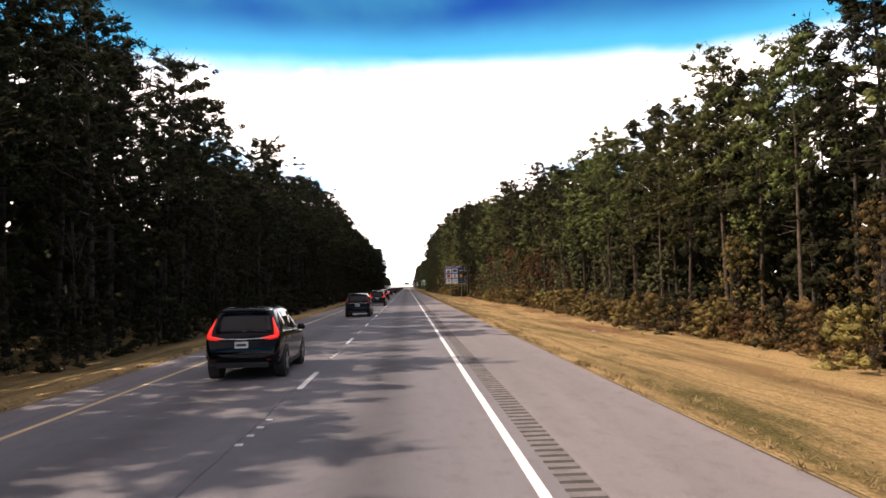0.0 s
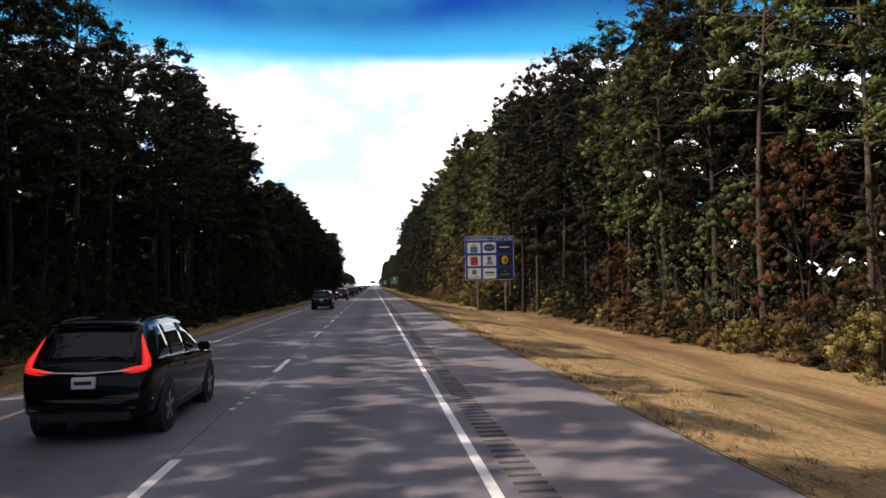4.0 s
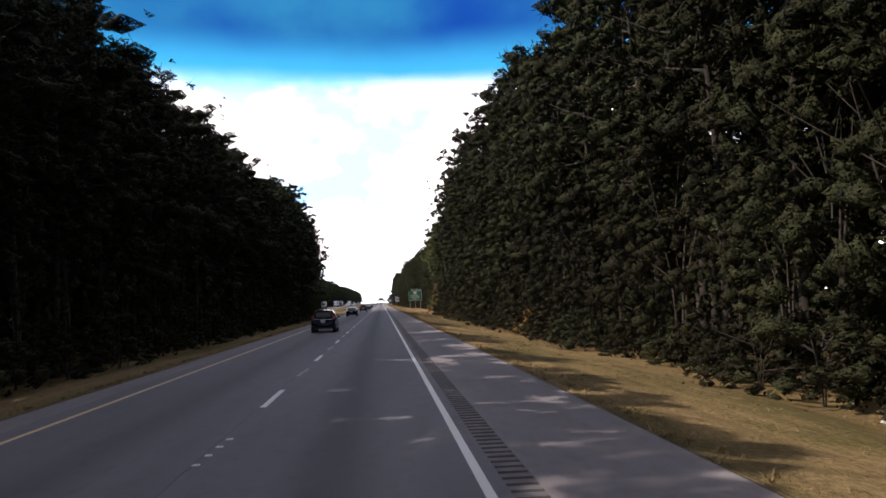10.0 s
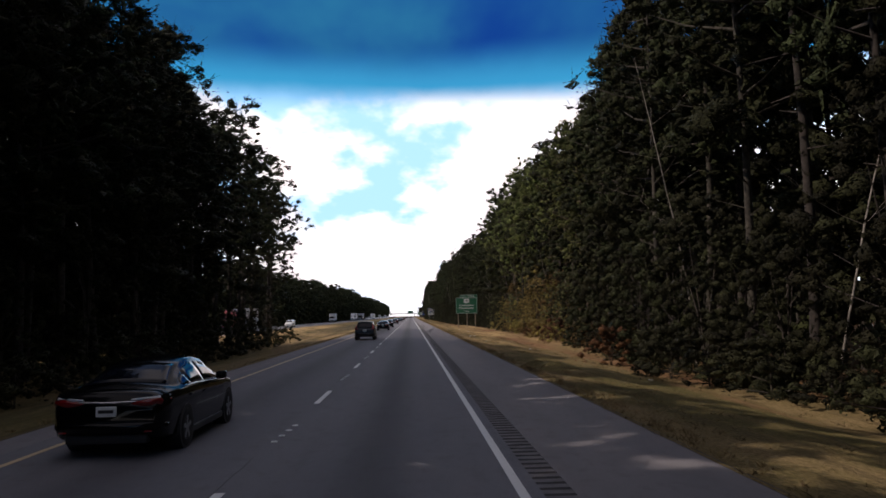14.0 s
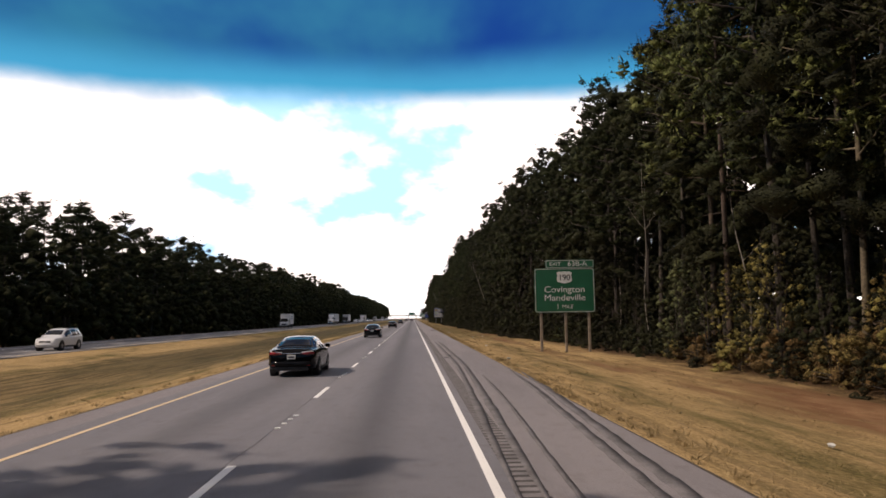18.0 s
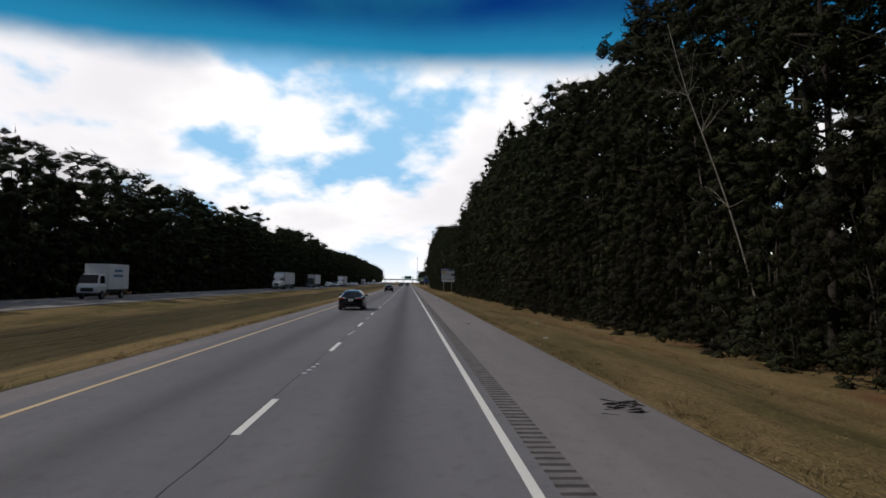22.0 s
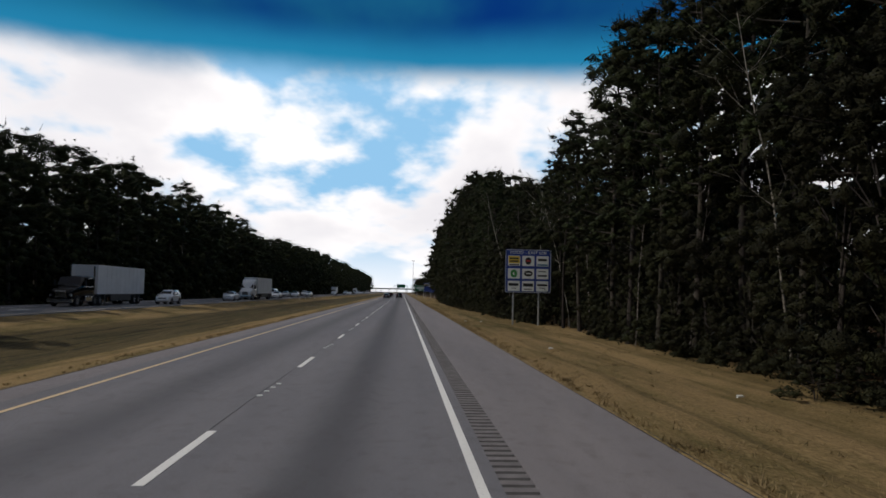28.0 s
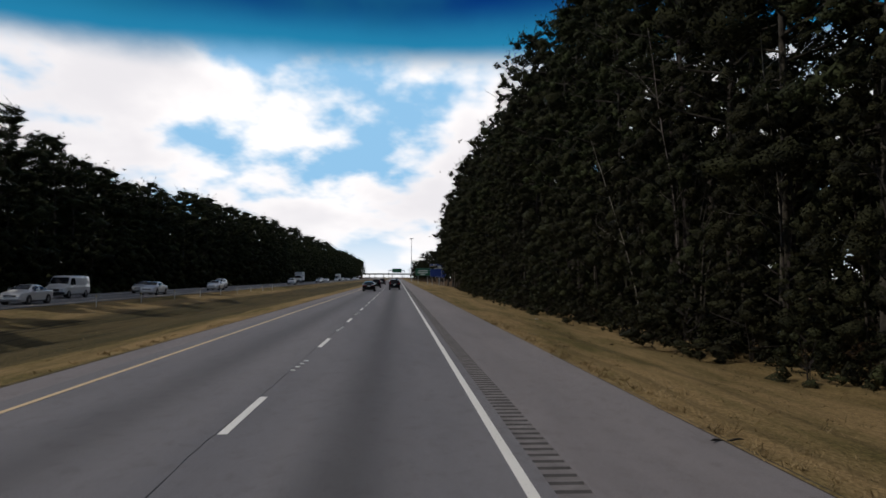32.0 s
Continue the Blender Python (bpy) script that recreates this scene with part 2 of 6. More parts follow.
# brighter copy of the pine bark with sunlight in its colour
LIT_BARK = surface("reddish pine bark, sunlight painted in", (0.038, 0.028, 0.022), 0.95, 0.5, 1.2, 9, 0.9, tint=(0.072, 0.052, 0.037), random_value=0.45)
PALE_BARK = surface("pale grey bark", (0.19, 0.17, 0.15), 0.9, 0.45, 1.0, 8, 0.6, random_value=0.25)
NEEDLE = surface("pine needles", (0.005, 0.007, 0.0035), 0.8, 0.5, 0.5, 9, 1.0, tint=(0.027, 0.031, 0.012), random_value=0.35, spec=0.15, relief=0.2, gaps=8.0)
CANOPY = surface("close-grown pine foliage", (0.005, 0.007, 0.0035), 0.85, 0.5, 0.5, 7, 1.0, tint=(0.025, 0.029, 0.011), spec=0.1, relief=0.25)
# brighter copy of the pine needles, sunlight painted in for the sunny stretches
LIT_NEEDLE = surface("pine needles, sunlight painted in", (0.020, 0.024, 0.009), 0.8, 0.45, 0.5, 9, 1.0, tint=(0.116, 0.132, 0.044), random_value=0.35, spec=0.15, relief=0.2, gaps=8.0)
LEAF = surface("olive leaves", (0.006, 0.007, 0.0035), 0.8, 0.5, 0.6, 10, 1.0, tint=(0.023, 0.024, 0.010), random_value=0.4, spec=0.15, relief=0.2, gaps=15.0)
# leaf colour with sunlight put in, for trees along the sunny stretches
LIT_LEAF = surface("grey green leaves, sunlight painted in", (0.022, 0.026, 0.012), 0.8, 0.5, 0.6, 10, 1.0, tint=(0.112, 0.120, 0.056), random_value=0.35, spec=0.15, relief=0.2, gaps=15.0)
# golden olive leaves, their colour brightened as if the sun fell on them
LIT_GOLD_LEAF = surface("golden olive leaves, sunlight painted in", (0.050, 0.045, 0.014), 0.8, 0.5, 0.6, 10, 1.0, tint=(0.190, 0.142, 0.052), random_value=0.3, spec=0.15, relief=0.2, gaps=15.0)
RUSSET = surface("russet winter leaves", (0.060, 0.031, 0.013), 0.8, 0.5, 0.6, 10, 1.0, tint=(0.135, 0.070, 0.028), random_value=0.35, spec=0.2, relief=0.2, gaps=15.0)
STRAW = surface("dry grass blades", (0.14, 0.100, 0.048), 0.9, 0.4, 0.4, 5, tint=(0.27, 0.200, 0.105), spec=0.15)
WEED = surface("withered weeds", (0.060, 0.046, 0.022), 0.9, 0.5, 0.5, 6, tint=(0.150, 0.112, 0.056), spec=0.15)
GREEN_SIGN = surface("green sign sheeting", (0.010, 0.115, 0.060), 0.35, 0.12, 1.2, 14)
BLUE_SIGN = surface("blue sign sheeting", (0.012, 0.045, 0.26), 0.35, 0.12, 1.2, 14)
SIGN_WHITE = surface("white sign sheeting", (0.72, 0.74, 0.73), 0.4, 0.08, 2, 20)
SIGN_BLACK = surface("black sign print", (0.012, 0.012, 0.014), 0.5, 0.1, 2, 20)
SIGN_RED = surface("red sign print", (0.42, 0.03, 0.025), 0.5, 0.1, 2, 20)
SIGN_GOLD = surface("yellow sign print", (0.65, 0.45, 0.05), 0.5, 0.1, 2, 20)
SIGN_TEAL = surface("blue green sign print", (0.03, 0.16, 0.28), 0.5, 0.1, 2, 20)
SIGN_LEAF = surface("green sign print", (0.05, 0.24, 0.07), 0.5, 0.1, 2, 20)
TIMBER = surface("weathered grey timber", (0.23, 0.19, 0.15), 0.9, 0.4, 1.5, 12, 0.5)
STEEL = surface("galvanised steel", (0.42, 0.43, 0.44), 0.5, 0.2, 1, 12, 0.1, metal=0.7)
CONCRETE = surface("pale bridge concrete", (0.50, 0.49, 0.47), 0.9, 0.2, 0.3, 4, 0.2)
RUBBER = surface("tyre rubber", (0.014, 0.014, 0.015), 0.85, 0.3, 6, 40, 0.2)
RIM = surface("alloy rim", (0.42, 0.43, 0.45), 0.35, 0.2, 6, 30, metal=0.9)
GLASS = surface("dark car glass", (0.004, 0.006, 0.012), 0.05, 0.1, 2, 9, spec=0.35)
TRIM = surface("black plastic trim", (0.020, 0.020, 0.022), 0.6, 0.2, 4, 30)
CHROME = surface("chrome trim", (0.62, 0.63, 0.65), 0.18, 0.08, 5, 20, metal=1.0)
PAINTS = {
    "black": surface("black car paint", (0.003, 0.0033, 0.0045), 0.14, 0.1, 2, 8, coat=0.2, spec=0.14),
    "dark grey": surface("dark grey car paint", (0.010, 0.011, 0.013), 0.3, 0.1, 2, 8, coat=0.15, spec=0.3),
    "white": surface("white car paint", (0.70, 0.71, 0.72), 0.28, 0.05, 2, 8, coat=0.8),
    "silver": surface("silver car paint", (0.42, 0.44, 0.46), 0.3, 0.08, 2, 8, metal=0.5, coat=0.8),
    "red": surface("dark red truck paint", (0.28, 0.03, 0.025), 0.3, 0.1, 2, 8, coat=0.8),
    "maroon": surface("dark maroon car paint", (0.055, 0.010, 0.012), 0.25, 0.1, 2, 8, coat=1.0),
}
BOX_WHITE = surface("white trailer skin", (0.66, 0.67, 0.68), 0.45, 0.10, 0.6, 9)
TAIL_RED = lamp_surface("red tail lamp", (0.22, 0.008, 0.010), 0.0)
BRAKE_RED = lamp_surface("lit brake lamp", (1.0, 0.03, 0.02), 0.6)
HEAD_CLEAR = lamp_surface("headlamp lens", (0.75, 0.77, 0.8), 0.0)

# ---- building blocks ----


def raw_mesh(name, verts, faces, mat, smooth=False):
    """A mesh from arrays; all faces have the same number of corners."""
    verts, faces = np.asarray(verts, np.float32), np.asarray(faces, np.int32)
    me = bpy.data.meshes.new(name)
    k = faces.shape[1]
    me.vertices.add(len(verts))
    me.vertices.foreach_set("co", verts.ravel())
    me.loops.add(faces.size)
    me.loops.foreach_set("vertex_index", faces.ravel())
    me.polygons.add(len(faces))
    me.polygons.foreach_set("loop_start", np.arange(0, faces.size, k, dtype=np.int32))
    me.update(calc_edges=True)
    if smooth:
        me.polygons.foreach_set("use_smooth", np.ones(len(faces), bool))
    me.materials.append(mat)
    return me


def part(name, data, mat=None, parent=None, label="", at=None):
    """Links a bmesh or mesh as one object under a thing or part."""
    if isinstance(data, bmesh.types.BMesh):
        me = bpy.data.meshes.new(name)
        data.to_mesh(me)
        data.free()
        me.materials.append(mat)
    else:
        me = data
    ob = new(name, me)
    if at is not None:
        ob.matrix_basis = at
    ob.parent = parent
    if label:
        ob["label"] = label
    return ob


def box(x0, x1, y0, y1, z0, z1, bevel=0.0, seg=2):
    bm = bmesh.new()
    bmesh.ops.create_cube(bm, size=1)
    for v in bm.verts:
        v.co = Vector(((x0 + x1) / 2 + v.co.x * (x1 - x0), (y0 + y1) / 2 + v.co.y * (y1 - y0), (z0 + z1) / 2 + v.co.z * (z1 - z0)))
    if bevel:
        bmesh.ops.bevel(bm, geom=bm.edges[:], offset=bevel, segments=seg, affect="EDGES", profile=0.7)
    return bm


def tube(points, radii, sides=7):
    """A bent tapered tube as arrays of verts and triangles-free quads."""
    verts, faces = [], []
    pts = [Vector(p) for p in points]
    for i, p in enumerate(pts):
        d = (pts[min(i + 1, len(pts) - 1)] - pts[max(i - 1, 0)]).normalized()
        a = d.orthogonal().normalized()
        b = d.cross(a)
        for k in range(sides):
            w = 2 * math.pi * k / sides
            verts.append(p + (a * math.cos(w) + b * math.sin(w)) * radii[i])
        if i:
            o = (i - 1) * sides
            faces += [(o + k, o + (k + 1) % sides, o + sides + (k + 1) % sides, o + sides + k) for k in range(sides)]
    return [tuple(v) for v in verts], faces


def merged(chunks):
    """Joins (verts, faces) chunks into one."""
    vs, fs, o = [], [], 0
    for v, f in chunks:
        vs.append(np.asarray(v, np.float32))
        fs.append(np.asarray(f, np.int32) + o)
        o += len(v)
    return np.concatenate(vs), np.concatenate(fs)


# ---- ground and roads ----
ROAD_Y0, ROAD_Y1 = -60.0, 2400.0


def ground_z(x):
    """The cross fall of the verge, median and wood floor."""
    xs = [-3000, -60, -43, -38.2, -37.2, -36.9, -26.0, -25.7, -25.0, -17.0, -10.0, -8.95, -8.83, -8.70, 2.86, 2.985, 3.15, 6.0, 9.5, 14.0, 25.0, 3000]
    zs = [-0.6, -0.7, -0.8, -0.10, -0.03, -0.16, -0.16, -0.03, -0.06, -0.95, -0.14, -0.02, -0.011, -0.16, -0.16, -0.011, -0.02, -0.32, -0.80, -0.85, -0.5, -0.4]
    return float(np.interp(x, xs, zs))


def build_ground():
    xs = sorted(set([-3000, -1200, -500, -200, -120, -80, -60, -50] + list(np.arange(-45, -9.2, 1.0)) + [-8.95, -8.83, -8.70, -38.2, -37.2, -36.9, -26.0, -25.7]
                    + list(np.arange(-8, 2.7, 2.5)) + [2.86, 2.985, 3.15] + list(np.arange(3.6, 18, 0.6)) + [20, 25, 35, 60, 100, 200, 500, 1200, 3000]))
    ys = [-3000, -800, -200, -80] + list(np.arange(-40, 1000, 2.2)) + list(np.arange(1000, 2400, 25)) + [2600, 3200, 4800]
    nx = len(xs)
    verts = []
    for y in ys:
        for x in xs:
            z = ground_z(x)
            free = 1.0 if (3.3 < x or x < -38 or -25.5 < x < -9.2) else 0.0
            z += free * (noise.noise(Vector((x * 0.5, y * 0.21, 0))) * 0.10 + noise.noise(Vector((x * 1.3, y * 0.7, 4))) * 0.04)
            ragged = noise.noise(Vector((x, y * 0.8, 9))) * 0.05 if x in (2.985, -8.83) else 0.0
            verts.append((x + ragged, y, z))
    faces = [(j * nx + i, j * nx + i + 1, (j + 1) * nx + i + 1, (j + 1) * nx + i) for j in range(len(ys) - 1) for i in range(nx - 1)]
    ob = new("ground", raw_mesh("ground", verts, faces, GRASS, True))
    tagged(ob, "dry winter grass verge with bare red clay and needle litter", "ground", kind="structure")
    return ob


build_ground()


def strip(name, x0, x1, mat, label, category, z1=0.0, z0=-0.14, cuts=1, y0=ROAD_Y0, y1=ROAD_Y1, parent=None):
    ob = part(name, box(x0, x1, y0, y1, z0, z1, 0.0), mat, parent)
    if parent is None:
        tagged(ob, label, category, kind="structure")
    elif label:
        ob["label"] = label
    return ob


road = strip("road", -7.95, 0.24, ASPHALT, "pale worn asphalt carriageway with dark lane streaks", "road")
strip("shoulder", 0.62, 2.92, SHOULDER, "warm grey paved hard shoulder beside the lane", "shoulder")
strip("shoulder", -8.75, -7.95, SHOULDER, "narrow paved inner shoulder beside the median", "shoulder", z1=-0.004)
strip("pavement_edge", 2.92, 3.06, DIRT_EDGE, "crumbling dark dirt edge of the paved shoulder", "pavement edge", z1=-0.014)
strip("pavement_edge", -8.90, -8.75, DIRT_EDGE, "crumbling dark dirt edge along the median", "pavement edge", z1=-0.014)
far_road = strip("far_road", -37.0, -25.9, FAR_ASPHALT, "opposite carriageway of pale asphalt beyond the median", "road")


def rumble():
    """Milled grooves with their shade put into the colour, every 30 cm beside the edge line."""
    ys = np.arange(-20, 1000, 0.3)
    shape = np.array([(0.24, 0.0, 0), (0.62, 0.0, 0), (0.62, 0.035, -0.02), (0.24, 0.035, -0.02), (0.24, 0.085, -0.02), (0.62, 0.085, -0.02), (0.62, 0.12, 0), (0.24, 0.12, 0)], float)
    shape[:, 2] -= 0.002
    verts = (shape[None] + np.stack([0 * ys, ys, 0 * ys], 1)[:, None]).reshape(-1, 3)
    o = (np.arange(len(ys)) * 8)[:, None, None]
    faces = (np.array([[0, 1, 2, 3], [3, 2, 5, 4], [4, 5, 6, 7]])[None] + o).reshape(-1, 4)
    ob = part("rumble_groove", raw_mesh("rumble_groove", verts, faces, GROOVE_SHADE), None, road, "milled rumble grooves beside the edge line, shade painted in")
    ob["kind"] = "stuff"
    land = (np.array([(0.24, 0.12, -0.002), (0.62, 0.12, -0.002), (0.62, 0.3, -0.002), (0.24, 0.3, -0.002)])[None] + np.stack([0 * ys, ys, 0 * ys], 1)[:, None]).reshape(-1, 3)
    ob = part("rumble_land", raw_mesh("rumble_land", land, np.arange(len(land)).reshape(-1, 4), RUMBLE), None, road)
    ob["kind"] = "stuff"
    strip("rumble_base", 0.24, 0.62, RUMBLE, "", "", z1=-0.03, parent=road)


rumble()
part("edge_line", box(-0.062, 0.062, -60, 1600, 0.0, 0.004), WHITE_PAINT, road, "solid white edge line")
part("yellow_line", box(-7.48, -7.365, -60, 1600, 0.0, 0.004), YELLOW_PAINT, road, "solid faded yellow edge line")
part("edge_line", box(-34.3, -34.16, -60, 1600, 0.0, 0.004), WHITE_PAINT, far_road)
part("yellow_line", box(-26.95, -26.81, -60, 1600, 0.0, 0.004), YELLOW_PAINT, far_road)

# ---- lane markings ----
CYCLE = 12.192
dash_mesh = bpy.data.meshes.new("lane_dash")
_b = box(-0.065, 0.065, 0, 3.05, 0.0, 0.005)
_b.to_mesh(dash_mesh)
_b.free()
dash_mesh.materials.append(WHITE_PAINT)
marker_mesh = bpy.data.meshes.new("lane_marker")
_b = box(-0.055, 0.055, -0.05, 0.05, 0.0, 0.018, 0.008, 1)
_b.to_mesh(marker_mesh)
_b.free()
marker_mesh.materials.append(SIGN_WHITE)
for k in range(-2, 110):
    part("lane_dash", dash_mesh, None, road, at=pose(-3.66, k * CYCLE, 0))
    if -1 <= k < 76:
        for i in range(4):
            part("lane_marker", marker_mesh, None, road, at=pose(-3.64 + (i - 1.5) * 0.022, k * CYCLE + 7.62 + (i - 1.5) * 0.62, 0))
    if k > 30:
        part("lane_dash", dash_mesh, None, far_road, at=pose(-30.5, k * CYCLE, 0))


def ribbon(name, pts, width, mat, z, label, parent, ragged=0.0):
    """A thin strip laid along points (x, y)."""
    verts, faces = [], []
    for i, (x, y) in enumerate(pts):
        w = width(i / (len(pts) - 1)) if callable(width) else width
        a, b = w / 2 * (1 + random.uniform(-ragged, ragged)), w / 2 * (1 + random.uniform(-ragged, ragged))
        verts += [(x - a, y, z), (x + b, y, z), (x + b, y, z - 0.003), (x - a, y, z - 0.003)]
        if i:
            o, p = 4 * i - 4, 4 * i
            faces += [(o + q, o + (q + 1) % 4, p + (q + 1) % 4, p + q) for q in range(4)]
    ob = part(name, raw_mesh(name, verts, faces, mat), None, parent, label)
    return ob


# sealed joint along the lane line, broken into lengths
y = -20.0
while y < 960:
    run_len = random.uniform(25, 60)
    pts = [(-3.74 + noise.noise(Vector((yy * 0.35, 0, 0))) * 0.05 + noise.noise(Vector((yy * 2.1, 5, 0))) * 0.022, yy) for yy in np.arange(y, y + run_len, 0.4)]
    ribbon("crack_seal", pts, random.uniform(0.012, 0.02), SEAL, 0.003, "dark sealed joint along the lane line", road, 0.5)
    y += run_len + random.uniform(0.5, 9)
# thin wandering cracks beside the edge line
for cy0, cy1, cx in ((604, 652, -0.47), (196, 222, -0.62), (548, 566, -0.38)):
    pts = [(cx + noise.noise(Vector((yy * 0.22, cx, 0))) * 0.06 + noise.noise(Vector((yy * 1.7, 2, 0))) * 0.02, yy) for yy in np.arange(cy0, cy1, 0.4)]
    ribbon("crack", pts, 0.012, SEAL, 0.003, "thin dark crack along the lane", road, 0.6)


def scrub(track, width, label):
    """A swerving tyre track on the shoulder."""
    ty, tx = [p[0] for p in track], [p[1] for p in track]
    ys = np.arange(ty[0], ty[-1], 0.5)
    xs = np.interp(ys, ty, tx)
    k = np.ones(9) / 9
    xs = np.convolve(np.pad(xs, 4, mode="edge"), k, "valid")
    ribbon("tyre_mark", list(zip(xs, ys)), lambda u: width * min(1, 6 * u, 6 * (1 - u)) + 0.03, TYRE_MARK, 0.0055, label, road, 0.2)


RIGHT_WHEELS = [(447, 0.78), (457, 1.05), (464, 1.40), (477, 2.10), (489, 2.74), (498, 3.05)]
LEFT_WHEELS = [(474, 0.32), (480, 0.50), (486, 0.70), (493, 0.92), (501, 1.12), (514, 1.10), (524, 1.12), (534, 1.05)]
for track, spread, wide in ((RIGHT_WHEELS, 0.17, 0.21), (LEFT_WHEELS, 0.16, 0.19)):
    for s in (-1, 1):
        scrub([(v, u + s * spread) for v, u in track], wide * (1.0 if s > 0 else 0.85), "wide dark tyre mark swerving over the shoulder")
scrub([(470, 0.75), (478, 1.0), (486, 1.35), (495, 1.55)], 0.07, "thin dark tyre scrub mark")

# ---- trees ----
rng = np.random.default_rng(7)


def spikes(centres, sizes, count, length, width):
    """Needle sprays: thin triangles standing out from each centre."""
    c = np.repeat(np.asarray(centres), count, 0)
    s = np.repeat(np.asarray(sizes), count)[:, None]
    d = rng.normal(size=c.shape)
    d[:, 2] = d[:, 2] * 0.75 + 0.25
    d /= np.linalg.norm(d, axis=1)[:, None]
    side = np.cross(d, rng.normal(size=c.shape))
    side /= np.linalg.norm(side, axis=1)[:, None]
    base = c + d * s * length * rng.uniform(0.0, 0.35, (len(c), 1)) + rng.normal(size=c.shape) * s * 0.10
    tip = base + d * s * length * rng.uniform(0.6, 1.1, (len(c), 1))
    v = np.stack([base - side * s * width, base + side * s * width, tip], 1).reshape(-1, 3)
    return v, np.arange(len(v)).reshape(-1, 3)


def leaves(centres, sizes, count, spread, size):
    """Leaf sprays: small tilted triangles scattered round each centre."""
    c = np.repeat(np.asarray(centres), count, 0)
    s = np.repeat(np.asarray(sizes), count)[:, None]
    p = c + rng.normal(size=c.shape) * s * spread
    a = rng.normal(size=c.shape)
    a /= np.linalg.norm(a, axis=1)[:, None]
    b = np.cross(a, rng.normal(size=c.shape))
    b /= np.linalg.norm(b, axis=1)[:, None]
    q = s * size * rng.uniform(0.6, 1.3, (len(c), 1))
    v = np.stack([p - a * q, p + a * q * 0.9 + b * q * 0.3, p + b * q * 1.2], 1).reshape(-1, 3)
    return v, np.arange(len(v)).reshape(-1, 3)


def lumps(centres, sizes, radius, flat):
    """Dense uneven cores of foliage, eight facets each."""
    c = np.asarray(centres)
    n = len(c)
    axes = np.array([(1, 0, 0), (0, 1, 0), (-1, 0, 0), (0, -1, 0), (0, 0, 1), (0, 0, -1)], float)
    w = rng.uniform(0, 6.28, n)
    turn = np.zeros((n, 3, 3))
    turn[:, 0, 0] = turn[:, 1, 1] = np.cos(w)
    turn[:, 0, 1], turn[:, 1, 0], turn[:, 2, 2] = -np.sin(w), np.sin(w), flat
    v = np.einsum("nij,kj->nki", turn, axes) * rng.uniform(0.65, 1.25, (n, 6, 1)) + rng.normal(size=(n, 6, 3)) * 0.16
    v = v * (np.asarray(sizes) * radius)[:, None, None] + c[:, None, :]
    f = np.array([(0, 1, 4), (1, 2, 4), (2, 3, 4), (3, 0, 4), (1, 0, 5), (2, 1, 5), (3, 2, 5), (0, 3, 5)])
    return v.reshape(-1, 3), (f[None] + 6 * np.arange(n)[:, None, None]).reshape(-1, 3)


def puffs(centres, sizes, n_core, core, n_spike, length, width):
    """Needle puffs: a flattened dense core with needles standing out of it."""
    return merged([lumps(centres, sizes, core, 0.62), leaves(centres, sizes, n_core, 0.34, 0.12), spikes(centres, sizes, n_spike, length, width)])


def quads_to_tris(f):
    f = np.asarray(f)
    return np.concatenate([f[:, [0, 1, 2]], f[:, [0, 2, 3]]])


def pine_arrays(height, crown_from, limbs, reach, spray, sides=7):
    """Trunk, limbs and needle crown of a pine."""
    lean = rng.uniform(-0.03, 0.03, 2)
    bend = rng.uniform(-0.25, 0.25, 2)
    top = height

    def axis(h):
        u = h / height
        return np.array([lean[0] * h + bend[0] * math.sin(u * 5), lean[1] * h + bend[1] * math.sin(u * 4), h])

    hs = np.linspace(-0.3, top, 9)
    rad = [0.0098 * height * (1 - 0.86 * max(0, h) / top) * (1.25 if h < 0.3 else 1) for h in hs]
    wood = [tube([axis(h) for h in hs], rad, sides)]
    tufts, sizes = [], []
    for i in range(limbs):
        u = (i + rng.uniform(0, 1)) / limbs
        h = height * (crown_from + (0.985 - crown_from) * u)
        r = reach * (0.30 + 0.85 * math.sin(math.pi * min(1, 0.30 + 0.68 * u)) ** 1.3) * rng.uniform(0.55, 1.15)
        az = i * 2.4 + rng.uniform(-0.6, 0.6)
        rise = rng.uniform(0.0, 0.38) + 0.25 * u
        p0 = axis(h)
        ends = [p0 + np.array([math.cos(az) * r * s, math.sin(az) * r * s, r * rise * s * (0.5 + 0.5 * s)]) for s in (0, 0.5, 1)]
        wood.append(tube(ends, [0.05 + 0.02 * r / reach, 0.035, 0.012], 3))
        for k in range(spray):
            s = rng.uniform(0.35, 1.08)
            p = p0 + np.array([math.cos(az) * r * s, math.sin(az) * r * s, r * rise * s * (0.5 + 0.5 * s)])
            p = p + rng.normal(size=3) * np.array([0.42, 0.42, 0.22]) * (0.6 + r / reach)
            tufts.append(p)
            sizes.append(rng.uniform(0.75, 1.3))
    # a few dead snags below the crown
    for i in range(5):
        h = height * rng.uniform(0.25, max(0.3, crown_from))
        az, r = rng.uniform(0, 6.28), rng.uniform(0.6, 1.8)
        p0 = axis(h)
        wood.append(tube([p0, p0 + np.array([math.cos(az) * r, math.sin(az) * r, r * rng.uniform(-0.2, 0.3)])], [0.035, 0.01], 4))
    return merged(wood), np.array(tufts), np.array(sizes)


